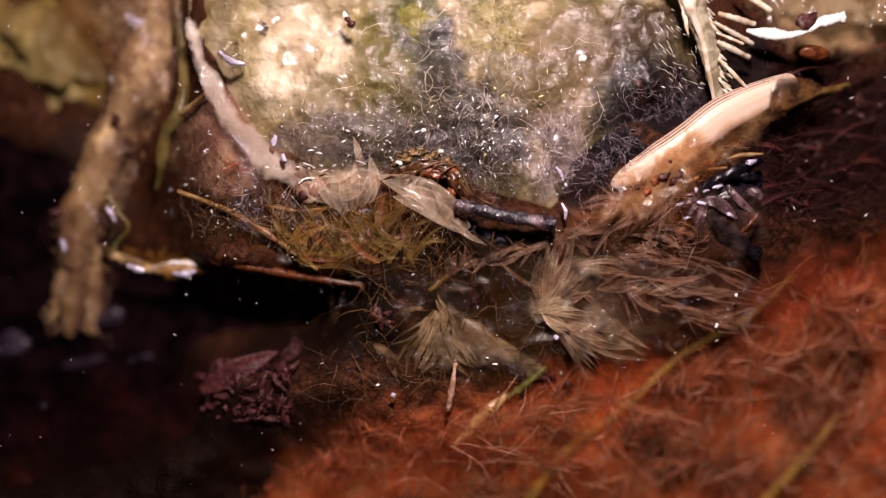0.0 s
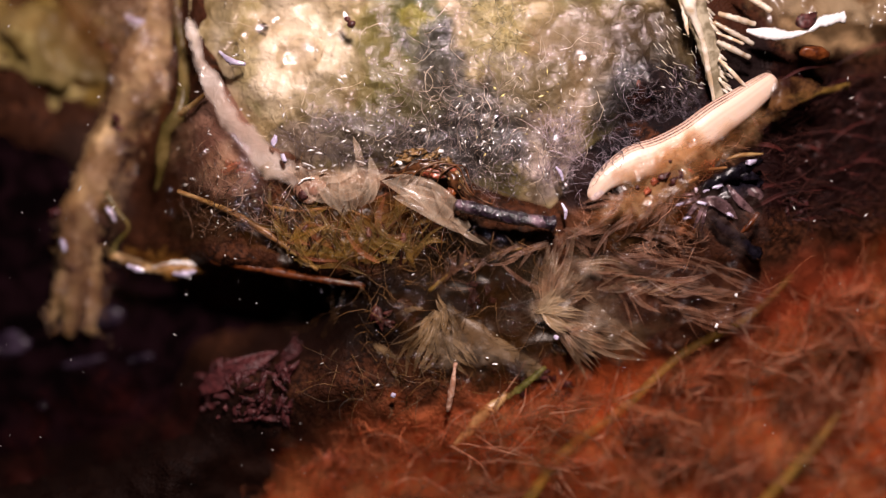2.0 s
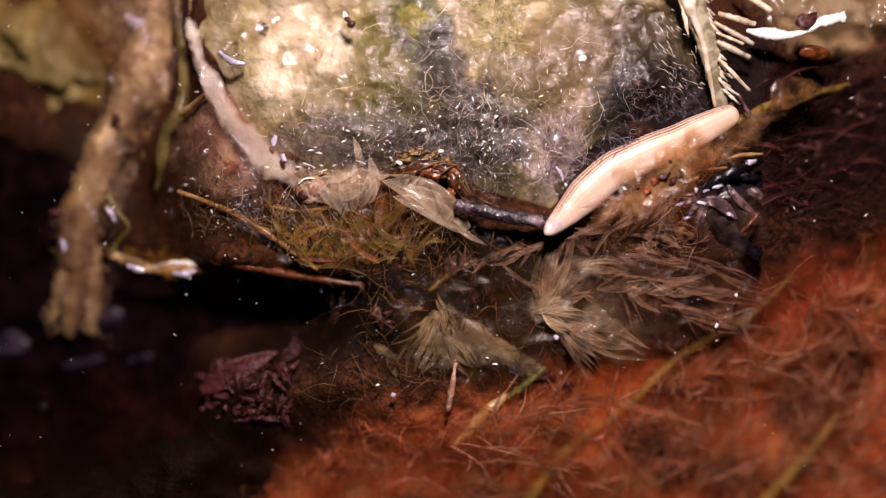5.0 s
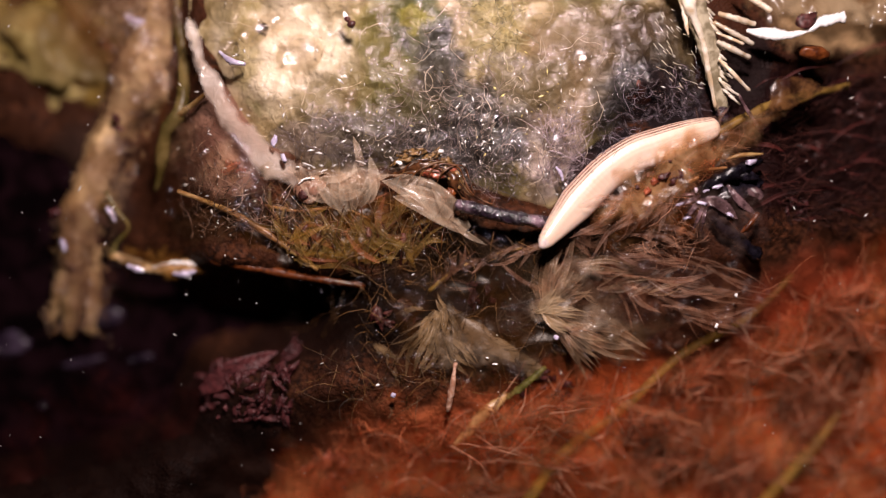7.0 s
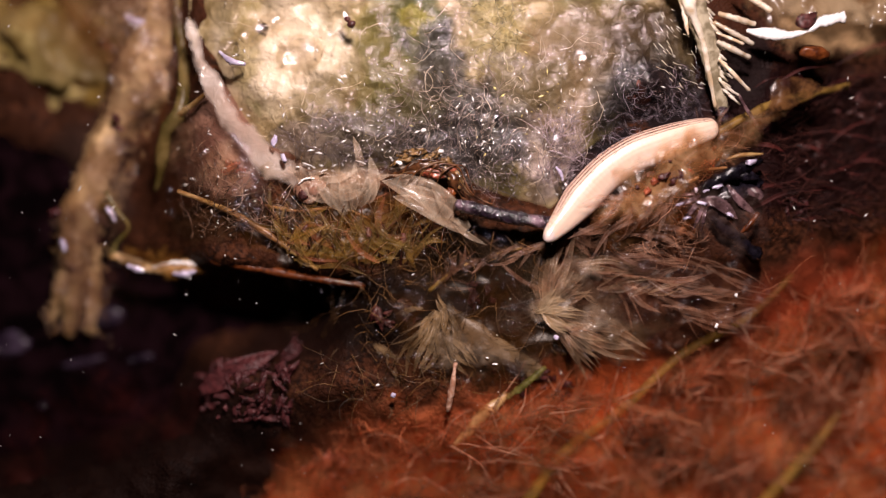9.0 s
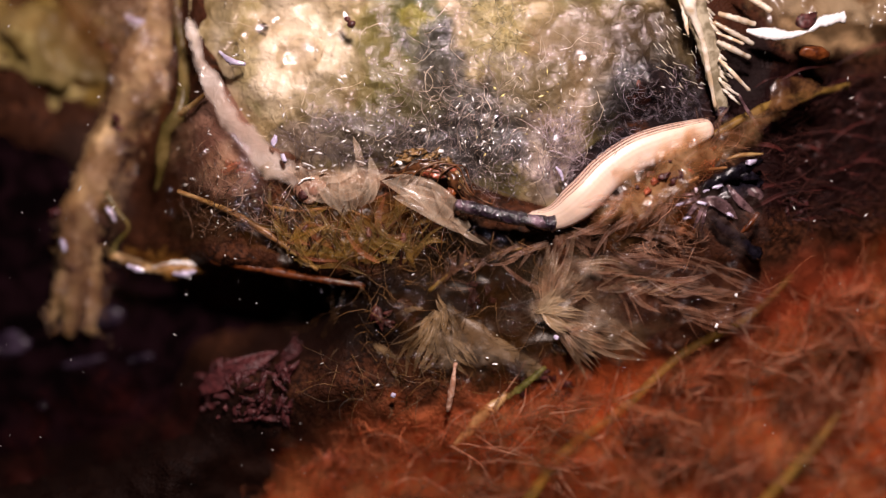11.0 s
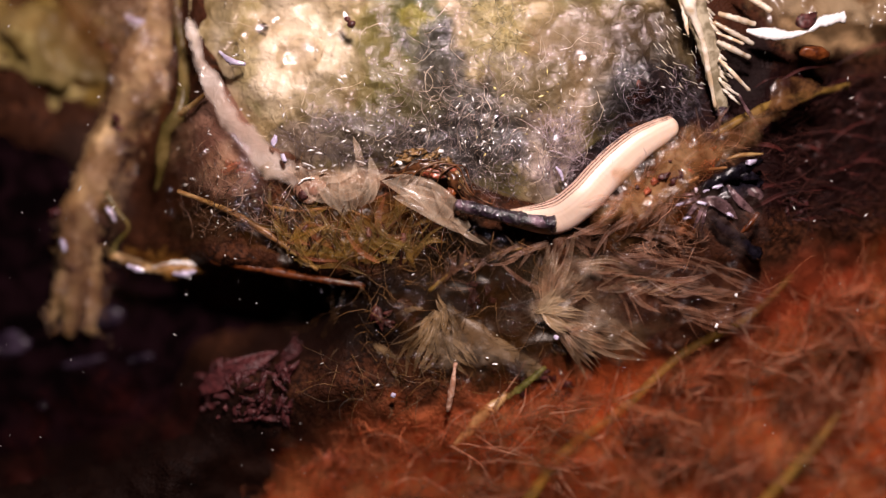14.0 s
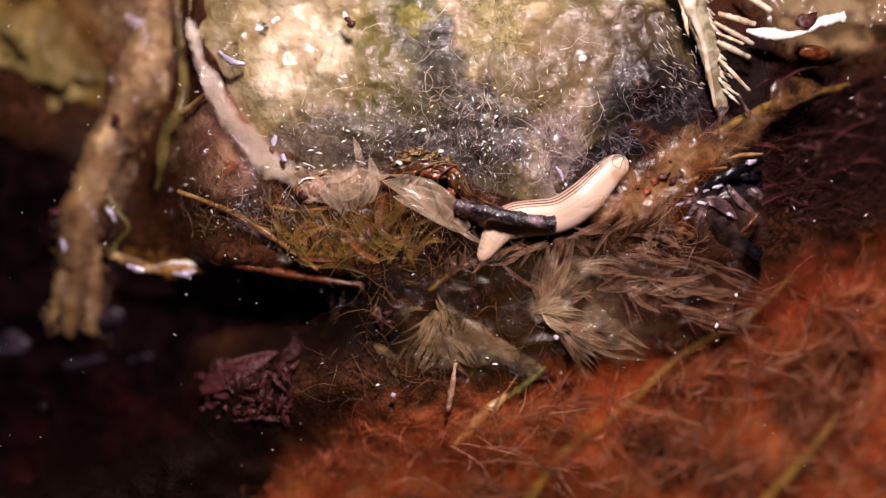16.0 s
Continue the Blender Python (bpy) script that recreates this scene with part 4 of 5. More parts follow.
def make_shoots():
    pale = thing("moss_shoot", "translucent pale moss shoot with fanned pointed leaves", "moss", "moss shoots", place=at(955, 545, -50))
    laid(pale, M_LEAF, -14, 5, ((965, 545, 985, 432, 26), (970, 540, 1006, 412, 30), (975, 535, 1034, 478, 26), (980, 540, 1046, 500, 22), (960, 540, 968, 436, 20), (975, 540, 1008, 462, 22), (985, 530, 1062, 516, 12)))
    laid(pale, M_LEAF, -16, 8, ((965, 552, 1072, 585, 28), (975, 556, 1112, 600, 30), (985, 560, 1147, 622, 26), (990, 570, 1100, 652, 24), (985, 575, 1056, 650, 18), (978, 575, 1046, 676, 20), (985, 580, 1030, 655, 14),
                                (1010, 578, 1166, 632, 24), (965, 550, 1026, 626, 12), (975, 560, 1080, 618, 18), (968, 556, 1012, 600, 16)))
    laid(pale, M_CORE, -2, 11, ((955, 550, 1016, 540, 18), (952, 552, 990, 512, 18), (956, 550, 1030, 566, 20), (950, 554, 974, 520, 14), (958, 552, 1004, 586, 18), (962, 546, 1000, 528, 14), (946, 552, 968, 548, 10), (958, 550, 1052, 556, 12)))
    loose = thing("moss_shoot", "loose rosy glassy moss leaves beside a pale shoot", "moss", "moss shoots", place=at(1080, 490, -40))
    laid(loose, M_LEAF, -10, 3, ((1022, 470, 1146, 474, 16), (1056, 512, 1152, 490, 12), (1078, 510, 1162, 492, 8), (1112, 524, 1166, 498, 9), (1010, 466, 1040, 462, 6), (1090, 470, 1148, 476, 6), (1030, 520, 1062, 540, 7), (1146, 520, 1230, 500, 9)))
    laid(loose, M_LEAF_ROSE, -14, 0, ((1000, 405, 1062, 448, 18), (1010, 408, 1112, 442, 16), (1020, 405, 1060, 470, 14), (985, 415, 965, 480, 18), (1000, 412, 990, 470, 20), (1060, 400, 1130, 450, 14), (1010, 420, 880, 468, 9), (890, 470, 975, 522, 12)))
    wisp = thing("moss_shoot", "wispy rosy moss leaves sunk in brown slime", "moss", "moss shoots", place=at(1220, 490, -40))
    laid(wisp, M_LEAF_ROSE, -18, 6, ((1120, 440, 1230, 470, 10), (1150, 462, 1270, 480, 10), (1180, 500, 1300, 520, 9), (1140, 430, 1250, 420, 10), (1200, 450, 1330, 500, 8), (1230, 520, 1360, 540, 8), (1170, 540, 1290, 570, 9), (1090, 450, 1180, 430, 10), (1250, 470, 1380, 520, 8), (1060, 430, 1140, 400, 12), (1210, 560, 1330, 590, 8)))
    straw = thing("moss_shoot", "straw-coloured moss shoot spreading downwards", "moss", "moss shoots", place=at(790, 560, -50))
    laid(straw, M_LEAF_GREEN, -18, 6, ((775, 560, 735, 668, 24), (768, 585, 724, 680, 26), (780, 588, 789, 634, 13), (790, 598, 836, 662, 18), (800, 600, 852, 656, 14), (760, 572, 700, 642, 10), (766, 560, 690, 606, 9), (772, 550, 764, 590, 20), (786, 545, 776, 600, 18),
                                       (790, 552, 812, 604, 18), (756, 560, 742, 620, 14), (795, 560, 770, 520, 14), (748, 545, 700, 560, 8), (800, 565, 806, 640, 14)))
    shoot("rosy grey moss shoot with fine narrow leaves", (1040, 490, -50), [(1030, 480, -24), (1120, 490, -20), (1230, 505, -34)], 10, M_LEAF_ROSE, M_FIBRE_ROSE, 5, 110, 16, 0.6)
    shoot("rosy grey moss shoot with fine narrow leaves", (1100, 520, -50), [(1090, 500, -34), (1180, 530, -30), (1290, 570, -44)], 7, M_LEAF_ROSE, M_FIBRE_ROSE, 6, 110, 15, 0.6)
    shoot("thin brown moss shoot beneath the flatworm", (1000, 420, -40), [(1000, 420, -28), (1080, 425, -20), (1160, 410, -24)], 16, M_LEAF_ROSE, M_FIBRE_ROSE, 7, 100, 17, 0.8)
    shoot("thin brown moss shoot beneath the flatworm", (1120, 350, -20), [(1230, 330, -14), (1150, 360, -8), (1070, 400, -14)], 16, M_LEAF_ROSE, M_FIBRE_ROSE, 17, 95, 18, 0.9)
    shoot("thin brown moss shoot beneath the flatworm", (1200, 300, -20), [(1190, 330, -12), (1220, 290, -6), (1260, 250, -12)], 14, M_LEAF_ROSE, M_FIBRE_ROSE, 18, 70, 16, 0.9)
    shoot("dull brownish moss shoot with narrow leaves", (870, 440, -50), [(985, 425, -34), (900, 445, -28), (830, 470, -40)], 11, M_LEAF_ROSE, M_OLIVE, 8, 85, 12, 0.7)
    shoot("dull brownish moss shoot with narrow leaves", (760, 500, -60), [(760, 515, -40), (790, 490, -30), (840, 460, -36)], 12, M_LEAF_ROSE, M_OLIVE, 9, 75, 12, 0.8)
    shoot("olive moss shoot over dark peat", (680, 620, -70), [(640, 590, -50), (680, 625, -46), (700, 690, -56)], 14, M_LEAF_GREEN, M_OLIVE, 10, 70, 14, 0.9)
    fan = thing("moss_shoot", "fan of broad glassy pale moss leaves", "moss", "moss shoots", place=at(600, 370, -30))
    laid(fan, M_FAN, 4, 14, ((640, 302, 626, 244, 17), (662, 346, 652, 262, 19), (604, 372, 556, 304, 24), (610, 376, 582, 284, 26), (618, 374, 604, 296, 22), (626, 372, 628, 278, 24), (648, 360, 672, 300, 20), (580, 356, 516, 308, 22), (598, 352, 664, 326, 14),
                             (590, 362, 536, 290, 20), (636, 366, 652, 306, 20), (560, 318, 640, 296, 16), (612, 380, 570, 330, 20)), 1, (0.8, 1.2))
    pair = thing("moss_shoot", "two broad milky moss leaves beside the charred stick", "moss", "moss shoots", place=at(790, 385, -20))
    laid(pair, M_FAN, -2, 14, ((826, 408, 668, 312, 56), (800, 392, 748, 298, 34), (812, 400, 700, 350, 34), (790, 380, 700, 322, 40), (800, 390, 870, 440, 12)), 1, (0.8, 1.1))
    stalk = thing("moss_stalk", "thick pale moss stalk with a split sheath", "moss", "moss shoots", place=at(870, 615, -30))
    part("stalk", tube([(786, 550, -34), (850, 596, -20), (905, 632, -22), (956, 664, -34)], (14, 20, 19, 15), 40, 14, 0.04, 120, 0.4), M_STALK, stalk)
    rng = random.Random(9)
    for u, v, h, lean in ((648, 470, 52, 4), (708, 480, 52, 6), (548, 452, 40, -8)):
        ob = thing("capsule_stalk", "thin dark moss stalk with a tiny brown capsule", "moss", "capsule stalks", place=at(u, v, -40))
        part("seta", tube([(u, v, -40), (u + lean * 0.4, v - h * 0.6, -6), (u + lean, v - h, 2)], (2.4, 2, 1.6), 10, 6, 0.05, u), M_FIBRE_DARK, ob)
        part("capsule", blob(u + lean, v - h - 5, 2, 6, 11, 6, rng.uniform(-25, 25), 0.3, u, 8, 10), M_WINE if u != 708 else M_ROSE, ob)
    stems = thing("moss_shoot", "thicket of thin golden-brown moss stems", "moss", "moss shoots", place=at(640, 470, -40))
    for k in range(90):
        u, v = rng.uniform(500, 790), rng.uniform(430, 490)
        h, lean = rng.uniform(40, 120), rng.uniform(-55, 45)
        z = rng.uniform(-10, 8)
        r = rng.uniform(0.6, 1.5)
        part("stem", tube([(u, v, -34), (u + lean * 0.25, v - h * 0.55, z), (u + lean, v - h, z + rng.uniform(-4, 8))], (r, r, r * 0.5), 14, 5, 0.1, 400 + k), (M_FIBRE_OLIVE, M_FIBRE_DARK, M_FIBRE_OLIVE, M_BROWN)[k % 4], stems)
    cover = thing("moss_shoot", "glassy rosy leaves lying over the flatworm's side", "moss", "moss shoots", place=at(1100, 370, 0))
    laid(cover, M_LEAF_ROSE, 22, 20, ((1090, 352, 1026, 367, 9), (1124, 356, 1036, 364, 8), (1104, 346, 1060, 396, 12), (1132, 350, 1090, 402, 14), (1164, 348, 1118, 412, 14), (1112, 340, 1072, 382, 9), (1190, 340, 1130, 372, 12), (1180, 360, 1160, 424, 12),
                                      (1140, 330, 1082, 350, 7), (1210, 330, 1176, 396, 10), (1150, 380, 1060, 420, 10), (1230, 250, 1150, 300, 8), (1280, 226, 1210, 262, 9), (1260, 250, 1200, 300, 8)))


make_shoots()


# ---- fine growth, crumbs and grit ----
def make_growth():
    stuff("pale_threads", threads(scatter([(400, 20), (1080, 20), (1060, 260), (990, 370), (700, 300), (480, 270)], 170, 1, mound_height, 24), 55, 0.45, 3.0, 1, n=14), M_HYPHA, "fine pale curling threads over algal slime", "threads")
    stuff("yellow_threads", threads(scatter([(830, -20), (925, -20), (915, 90), (845, 110)], 90, 2, mound_height, 22), 70, 0.75, 5.0, 2, n=16), M_HYPHA_GREEN, "yellowish looping algal threads", "threads")
    stuff("violet_threads", threads(scatter([(680, 150), (900, 120), (920, 330), (700, 300)], 260, 3, mound_height, 24), 70, 0.5, 2.4, 3, n=14), M_HYPHA_GREY, "grey tangled threads over algal slime", "threads")
    stuff("violet_threads", threads(scatter([(480, 215), (700, 205), (900, 230), (960, 330), (860, 340), (700, 300), (540, 300)], 300, 36, mound_height, 22), 50, 0.5, 2.2, 36, n=12), M_HYPHA_DARK, "dark violet-grey mat of threads at the foot of the slime", "threads")
    stuff("violet_threads", threads(scatter([(1040, 260), (1110, 110), (1260, 120), (1250, 215), (1100, 260)], 210, 4, mound_height, 26), 60, 0.55, 2.5, 4), M_HYPHA_DARK, "violet-grey tangled threads in a dark hollow", "threads")
    stuff("violet_threads", threads(scatter([(1022, 345), (1050, 280), (1105, 235), (1150, 225), (1120, 265), (1065, 320)], 110, 34, ground_height, 34), 42, 0.6, 2.5, 34), M_HYPHA_DARK, "violet-grey tangled threads at the edge of a dark hollow", "threads")
    stuff("lilac_threads", threads(scatter([(955, 210), (1010, 200), (1040, 270), (1020, 360), (960, 330)], 260, 24, mound_height, 24), 45, 0.8, 1.2, 24, 80, 8, spread=0.7), M_HYPHA_LILAC, "lilac-white brush of fine threads", "threads")
    stuff("rust_fibres", threads(scatter([(760, 900), (900, 760), (1150, 690), (1300, 620), (1420, 560), (1620, 480), (1620, 900)], 4500, 5, ground_height, 8), 70, 1.1, 1.6, 5, 40, 22, spread=1.2), M_FIBRE, "rusty red-brown rotting fluff of moss fibres", "fibres")
    stuff("rust_fibres", threads(scatter([(700, 900), (860, 750), (1040, 680), (1200, 610), (1330, 500), (1600, 430), (1600, 900)], 700, 28, ground_height, 44), 50, 0.8, 1.8, 28, 30, 14, spread=1.1), M_FIBRE_SOFT, "rusty fuzz rising out of turbid water", "fibres")
    stuff("rust_fibres", threads(scatter([(440, 900), (640, 760), (900, 740), (900, 900)], 1100, 6, ground_height, 8), 60, 1.0, 1.6, 6, 40, 12, spread=1.2), M_FIBRE, "brown rotting moss fibres", "fibres")
    stuff("rust_wisps", threads(scatter([(620, 900), (800, 760), (1100, 700), (1280, 640), (1420, 560), (1600, 500), (1600, 900)], 420, 38, lambda p: np.maximum(ground_height(p) + 70, -140)), 110, 3.0, 1.0, 38, 35, 16, 5, 10, 0.9), M_WISP, "long pinkish wisps of rotting moss in turbid water", "fibres")
    stuff("worm_bed_fibres", threads(scatter([(1010, 390), (1100, 330), (1230, 240), (1300, 260), (1230, 350), (1240, 450), (1040, 450)], 330, 7, ground_height, 10), 60, 0.9, 1.6, 7, 30, 8, spread=1.0), M_FIBRE_ROSE, "rosy translucent moss fibres under the flatworm", "fibres")
    stuff("golden_fibres", threads(scatter([(330, 350), (520, 330), (780, 360), (820, 430), (740, 480), (520, 450)], 200, 8, ground_height, 10), 90, 1.0, 1.0, 8, 60, 12, spread=0.9), M_FIBRE_OLIVE, "golden olive moss fibres", "fibres")
    stuff("brown_threads", threads(scatter([(300, 200), (350, 200), (430, 330), (600, 400), (330, 430)], 240, 27, ground_height, 26), 55, 0.7, 1.6, 27, 0, 10, spread=0.9), M_ROOTLET, "fine brown threads in slime", "threads")
    stuff("dark_fibres", threads(scatter([(560, 480), (1000, 420), (1020, 640), (900, 720), (600, 720)], 230, 9, ground_height, 10), 80, 0.9, 1.4, 9, None, 10), M_FIBRE_OLIVE, "dark olive moss fibres in shade", "fibres")
    stuff("root_fuzz", threads(scatter([(230, 0), (330, 0), (290, 180), (200, 420), (170, 590), (90, 580), (110, 380), (180, 200)], 700, 10, lambda p: np.full(len(p), -138.0)), 20, 1.0, 1.0, 10, 250, 8), M_ROOT, "short brown fuzz on a rootlet", "fibres")
    stuff("bank_fibres", threads(scatter([(1290, 260), (1420, 160), (1600, 120), (1600, 420), (1400, 400)], 500, 11, ground_height, 2), 80, 0.9, 0.8, 11, 15, 6, spread=0.4), M_FIBRE_DARK, "dark wet fibres of the peat bank", "fibres")


def specks(places, size, seed):
    """Angular shards, most of them tiny and some long, lying at odd tilts."""
    rng = np.random.default_rng(seed)
    p = np.asarray(places, float)
    m = len(p)
    c = world_pts(p)
    r = size * (0.3 + 2.0 * rng.random(m) ** 4)
    axes = rng.normal(0, 1, (m, 3, 3))
    axes[:, 0, 2] *= 0.3
    a = axes[:, 0] / np.linalg.norm(axes[:, 0], axis=1)[:, None]
    b = np.cross(a, axes[:, 1])
    b /= np.linalg.norm(b, axis=1)[:, None]
    k = np.cross(a, b)
    a, b, k = a * (r * rng.uniform(0.8, 3.2, m) * S)[:, None], b * (r * 0.8 * S)[:, None], k * (r * 0.6 * S)[:, None]
    verts = np.stack([c + a, c + b, c - a, c - b, c + k, c - k], 1).reshape(-1, 3)
    faces = []
    for i in range(m):
        o = 6 * i
        for q in range(4):
            faces += [(o + q, o + (q + 1) % 4, o + 4), (o + (q + 1) % 4, o + q, o + 5)]
    return verts, faces


def make_grit():
    whole = [(0, 0), (1568, 0), (1568, 882), (0, 882)]
    stuff("white_grit", specks(scatter(whole, 420, 21, lambda p: np.maximum(ground_height(p) + 28, -24)), 1.1, 21), M_SPECK_GLARE, "white grit and lime specks drifting in clear water", "grit")
    stuff("white_grit", specks(scatter(MOUND[1:-1], 420, 22, lambda p: mound_height(p) + 28), 1.3, 22), M_SPECK_GLARE, "white lime specks on algal slime", "grit")
    stuff("white_grit", specks(scatter([(440, 230), (640, 190), (930, 150), (1000, 330), (900, 345), (700, 300), (540, 305)], 260, 25, lambda p: mound_height(p) + 30), 1.6, 25), M_SPECK_GLARE, "crust of white lime specks at the foot of the slime", "grit")
    stuff("white_grit", specks(scatter([(300, 200), (370, 200), (440, 320), (640, 420), (330, 420)], 110, 26, lambda p: ground_height(p) + 30), 1.4, 26), M_SPECK_GLARE, "white lime specks on brown slime", "grit")
    stuff("yellow_grit", specks(scatter([(640, 90), (1060, 90), (960, 320), (640, 240)], 70, 23, lambda p: mound_height(p) + 26), 1.8, 23), M_YSPECK, "yellow specks on algal slime", "grit")
    rng = random.Random(3)
    for k, (u, v, n, mat, name) in enumerate(((440, 695, 90, M_ROSE, "rosy"), (580, 840, 24, M_RED, "reddish"), (960, 690, 22, M_ROSE, "rosy"), (1170, 322, 7, M_WINE, "dark red"), (1255, 282, 5, M_RED, "red"),
                                              (1140, 166, 3, M_RED, "red"), (757, 302, 7, M_RED, "red"), (536, 345, 5, M_WINE, "dark"), (400, 306, 5, M_RED, "red"), (700, 560, 12, M_WINE, "dark red"), (1290, 680, 8, M_RED, "red"),
                                              (500, 610, 10, M_ROSE, "brownish"), (1430, 280, 16, M_WINE, "dark wine-red"), (1520, 190, 12, M_WINE, "dark wine-red"), (1390, 360, 10, M_ROSE, "rosy"), (840, 520, 10, M_ROSE, "rosy"))):
        spread = 8 + 7 * math.sqrt(n)
        for i in range(n):
            a, r = rng.uniform(0, 6.28), spread * math.sqrt(rng.random())
            x, y = u + r * 1.3 * math.cos(a), v + r * 0.8 * math.sin(a)
            g = float((mound_height([(x, y)]) if inside(MOUND, [(x, y)])[0] > 0 else ground_height([(x, y)]))[0])
            z = max(g, -165) + rng.uniform(4, 14)
            s = rng.uniform(2, 6.5) if n > 8 else rng.uniform(3.5, 7)
            simple("peat_crumb", blob(x, y, z - 5, s * rng.uniform(1, 3.2), s, s * 0.7, rng.uniform(0, 180), 0.9, k * 100 + i, 8, 11), mat, name + " crumb of rotten plant matter", "crumb", "peat crumbs")
    # Short pale tubes drawn for the glints on slime, root and leaf edge.
    for k, (pts, r) in enumerate((([(388, 92, 6), (408, 108, 10), (434, 114, 6)], (3, 6, 3)), ([(188, 366, -91), (198, 380, -87), (203, 392, -91)], (3, 6, 3)), ([(222, 30, -115), (244, 40, -111), (262, 40, -117)], (6, 10, 6)),
                                  ([(226, 470, -93), (240, 476, -91), (254, 480, -93)], (3, 5, 3)), ([(306, 484, -89), (324, 486, -87), (346, 480, -89)], (3, 6, 3)), ([(108, 424, -99), (113, 434, -97), (114, 446, -101)], (4, 7, 4)), ([(994, 360, -2), (1001, 374, 0), (1000, 388, -4)], (2, 4, 2)), ([(984, 296, 6), (992, 306, 8), (996, 320, 4)], (2, 3.5, 2)))):
        simple("wet_fold", tube(pts, r, 16, 10, 0.2, 300 + k), M_GLINT, "lilac-white strip painted as a glint on wet slime", "slime", "wet folds")
    for k, (u, v, a, b) in enumerate(((1158, 322, 7, 5), (1176, 312, 11, 6), (1192, 320, 8, 5), (1146, 338, 6, 5), (1206, 312, 9, 4), (1128, 332, 4, 3), (1222, 304, 6, 4), (1186, 286, 4, 3))):
        simple("peat_crumb", blob(u, v, 43, a, b, 4, 25 * k, 0.8, 900 + k, 8, 11), M_WINE if k % 3 else M_RED, "dark red crumb on amber jelly", "crumb", "peat crumbs")
    for k, (u, v, a, b, mat) in enumerate(((212, 229, 8, 6, M_ROSE), (205, 210, 6, 9, M_WINE), (98, 376, 11, 8, M_ROSE), (186, 362, 12, 9, M_CRUST))):
        simple("root_crumb", blob(u, v, -96, a, b, 8, 15, 0.5, 460 + k, 12, 16), mat, ("dark red crumb" if mat in (M_ROSE, M_WINE) else "dark rotten scrap") + " stuck to the brown rootlet", "crumb", "root crumbs")
    simple("wood_flake", blade([(356, 692, -62), (420, 655, -50), (492, 622, -62)], 44, 12, 0.4, 0.1), M_ROSE, "grooved rosy-brown flake of rotten wood", "flake")
    grub = thing("pale_lump", "pale pink slimy lump with a dark hole", "slime lump", place=at(548, 336, 6))
    part("body", blob(548, 336, 8, 27, 22, 12, 10, 0.3, 41, 14, 20), M_PINKSLIME, grub)
    part("hole", blob(537, 345, 18, 9, 8, 4, 20, 0.3, 42, 9, 12), M_WINE, grub, "dark hole")
    # The glint on the lump is a white arc.
    part("glint", tube([(528, 326, 20), (540, 317, 22), (557, 316, 20)], (1.2, 2.2, 1.2), 16, 7, 0.4, 43), M_SPECK_GLARE, grub, "white arc drawn for a wet glint")
    for k, (u, v, a, b, mat, label) in enumerate(((772, 306, 20, 9, M_RED, "wet orange-red"), (752, 298, 8, 5, M_RED, "wet orange-red"), (796, 342, 7, 8, M_AMBER, "amber"), (730, 272, 20, 8, M_CRUST, "golden-brown crusty"), (762, 278, 16, 7, M_CRUST, "golden-brown crusty"),
                                                  (710, 286, 14, 6, M_CRUST, "golden-brown crusty"), (792, 292, 10, 12, M_CRUST, "golden-brown crusty"), (808, 318, 8, 14, M_CRUST, "golden-brown crusty"))):
        simple("rotten_scrap", blob(u, v, 12, a * 1.2, b, 4, -12 * k % 40, 0.9, 420 + k, 14, 20), mat, label + " scrap of rotten plant beside the slime", "scrap", "rotten scraps")
    # The first and the last two are painted glints, the others bright grains.
    for k, (u, v, a, b) in enumerate(((706, 289, 7, 3), (781, 268, 5, 3), (749, 231, 5, 3.4), (545, 292, 10, 1.6), (527, 296, 4, 1.6), (572, 303, 6, 1.5), (640, 288, 10, 1.2), (985, 598, 5, 5), (696, 700, 5, 4.5), (1268, 577, 3, 5), (1303, 523, 2.5, 4.5), (668, 682, 4, 2.5), (862, 634, 3, 2), (876, 645, 5, 2.5), (502, 280, 4, 9), (485, 250, 5, 10))):
        g = 24 if v < 360 else 4
        simple("lime_grain", blob(u, v, g, a, b, 2.5, 20 * k % 60 - 20, 0.4, 440 + k, 8, 12), M_GLINT if k in (7, 8, 14, 15) else M_SPECK_GLARE, "bright white lime grain in wet growth, some painted as glints", "grain", "lime grains")
    seed = thing("winged_seed", "tiny dark seed with a glassy wing", "seed", place=at(620, 42, 20))
    part("kernel", blob(622, 43, 26, 8, 6, 5, 30, 0.15, 3, 7, 10), M_WINE, seed)
    part("neck", blob(615, 34, 26, 5, 6, 4, 60, 0.15, 4, 7, 10), M_WINE, seed)
    part("wing", blade([(614, 34, 26), (611, 27, 28), (609, 20, 28)], 8, 6), M_SPECK_GLARE, seed)
    # Clear domes added at the wet highlights, to catch the torch there.
    for u, v, a, b in ((445, 55, 30, 22), (530, 95, 42, 34), (405, 80, 20, 12), (875, 212, 22, 16), (985, 255, 24, 30), (1028, 100, 22, 18), (935, 210, 14, 12), (800, 205, 18, 10), (700, 190, 16, 10),
                       (620, 170, 16, 12), (1002, 335, 13, 20), (470, 300, 22, 12), (362, 270, 16, 12), (420, 310, 14, 10), (585, 215, 14, 10), (480, 40, 24, 16), (740, 150, 16, 12), (860, 130, 18, 14)):
        d = inside(MOUND, [(u, v)])[0]
        g = float((mound_height([(u, v)]) + 20 if d > 0 else ground_height([(u, v)]) + 24)[0])
        simple("highlight_dome", blob(u, v, g, a, b, 12, 15, 0.12, u % 13, 14, 22), M_HIGHLIGHT_DOME, "clear glossy dome added to catch a soft highlight", "bubble", "slime bubbles")
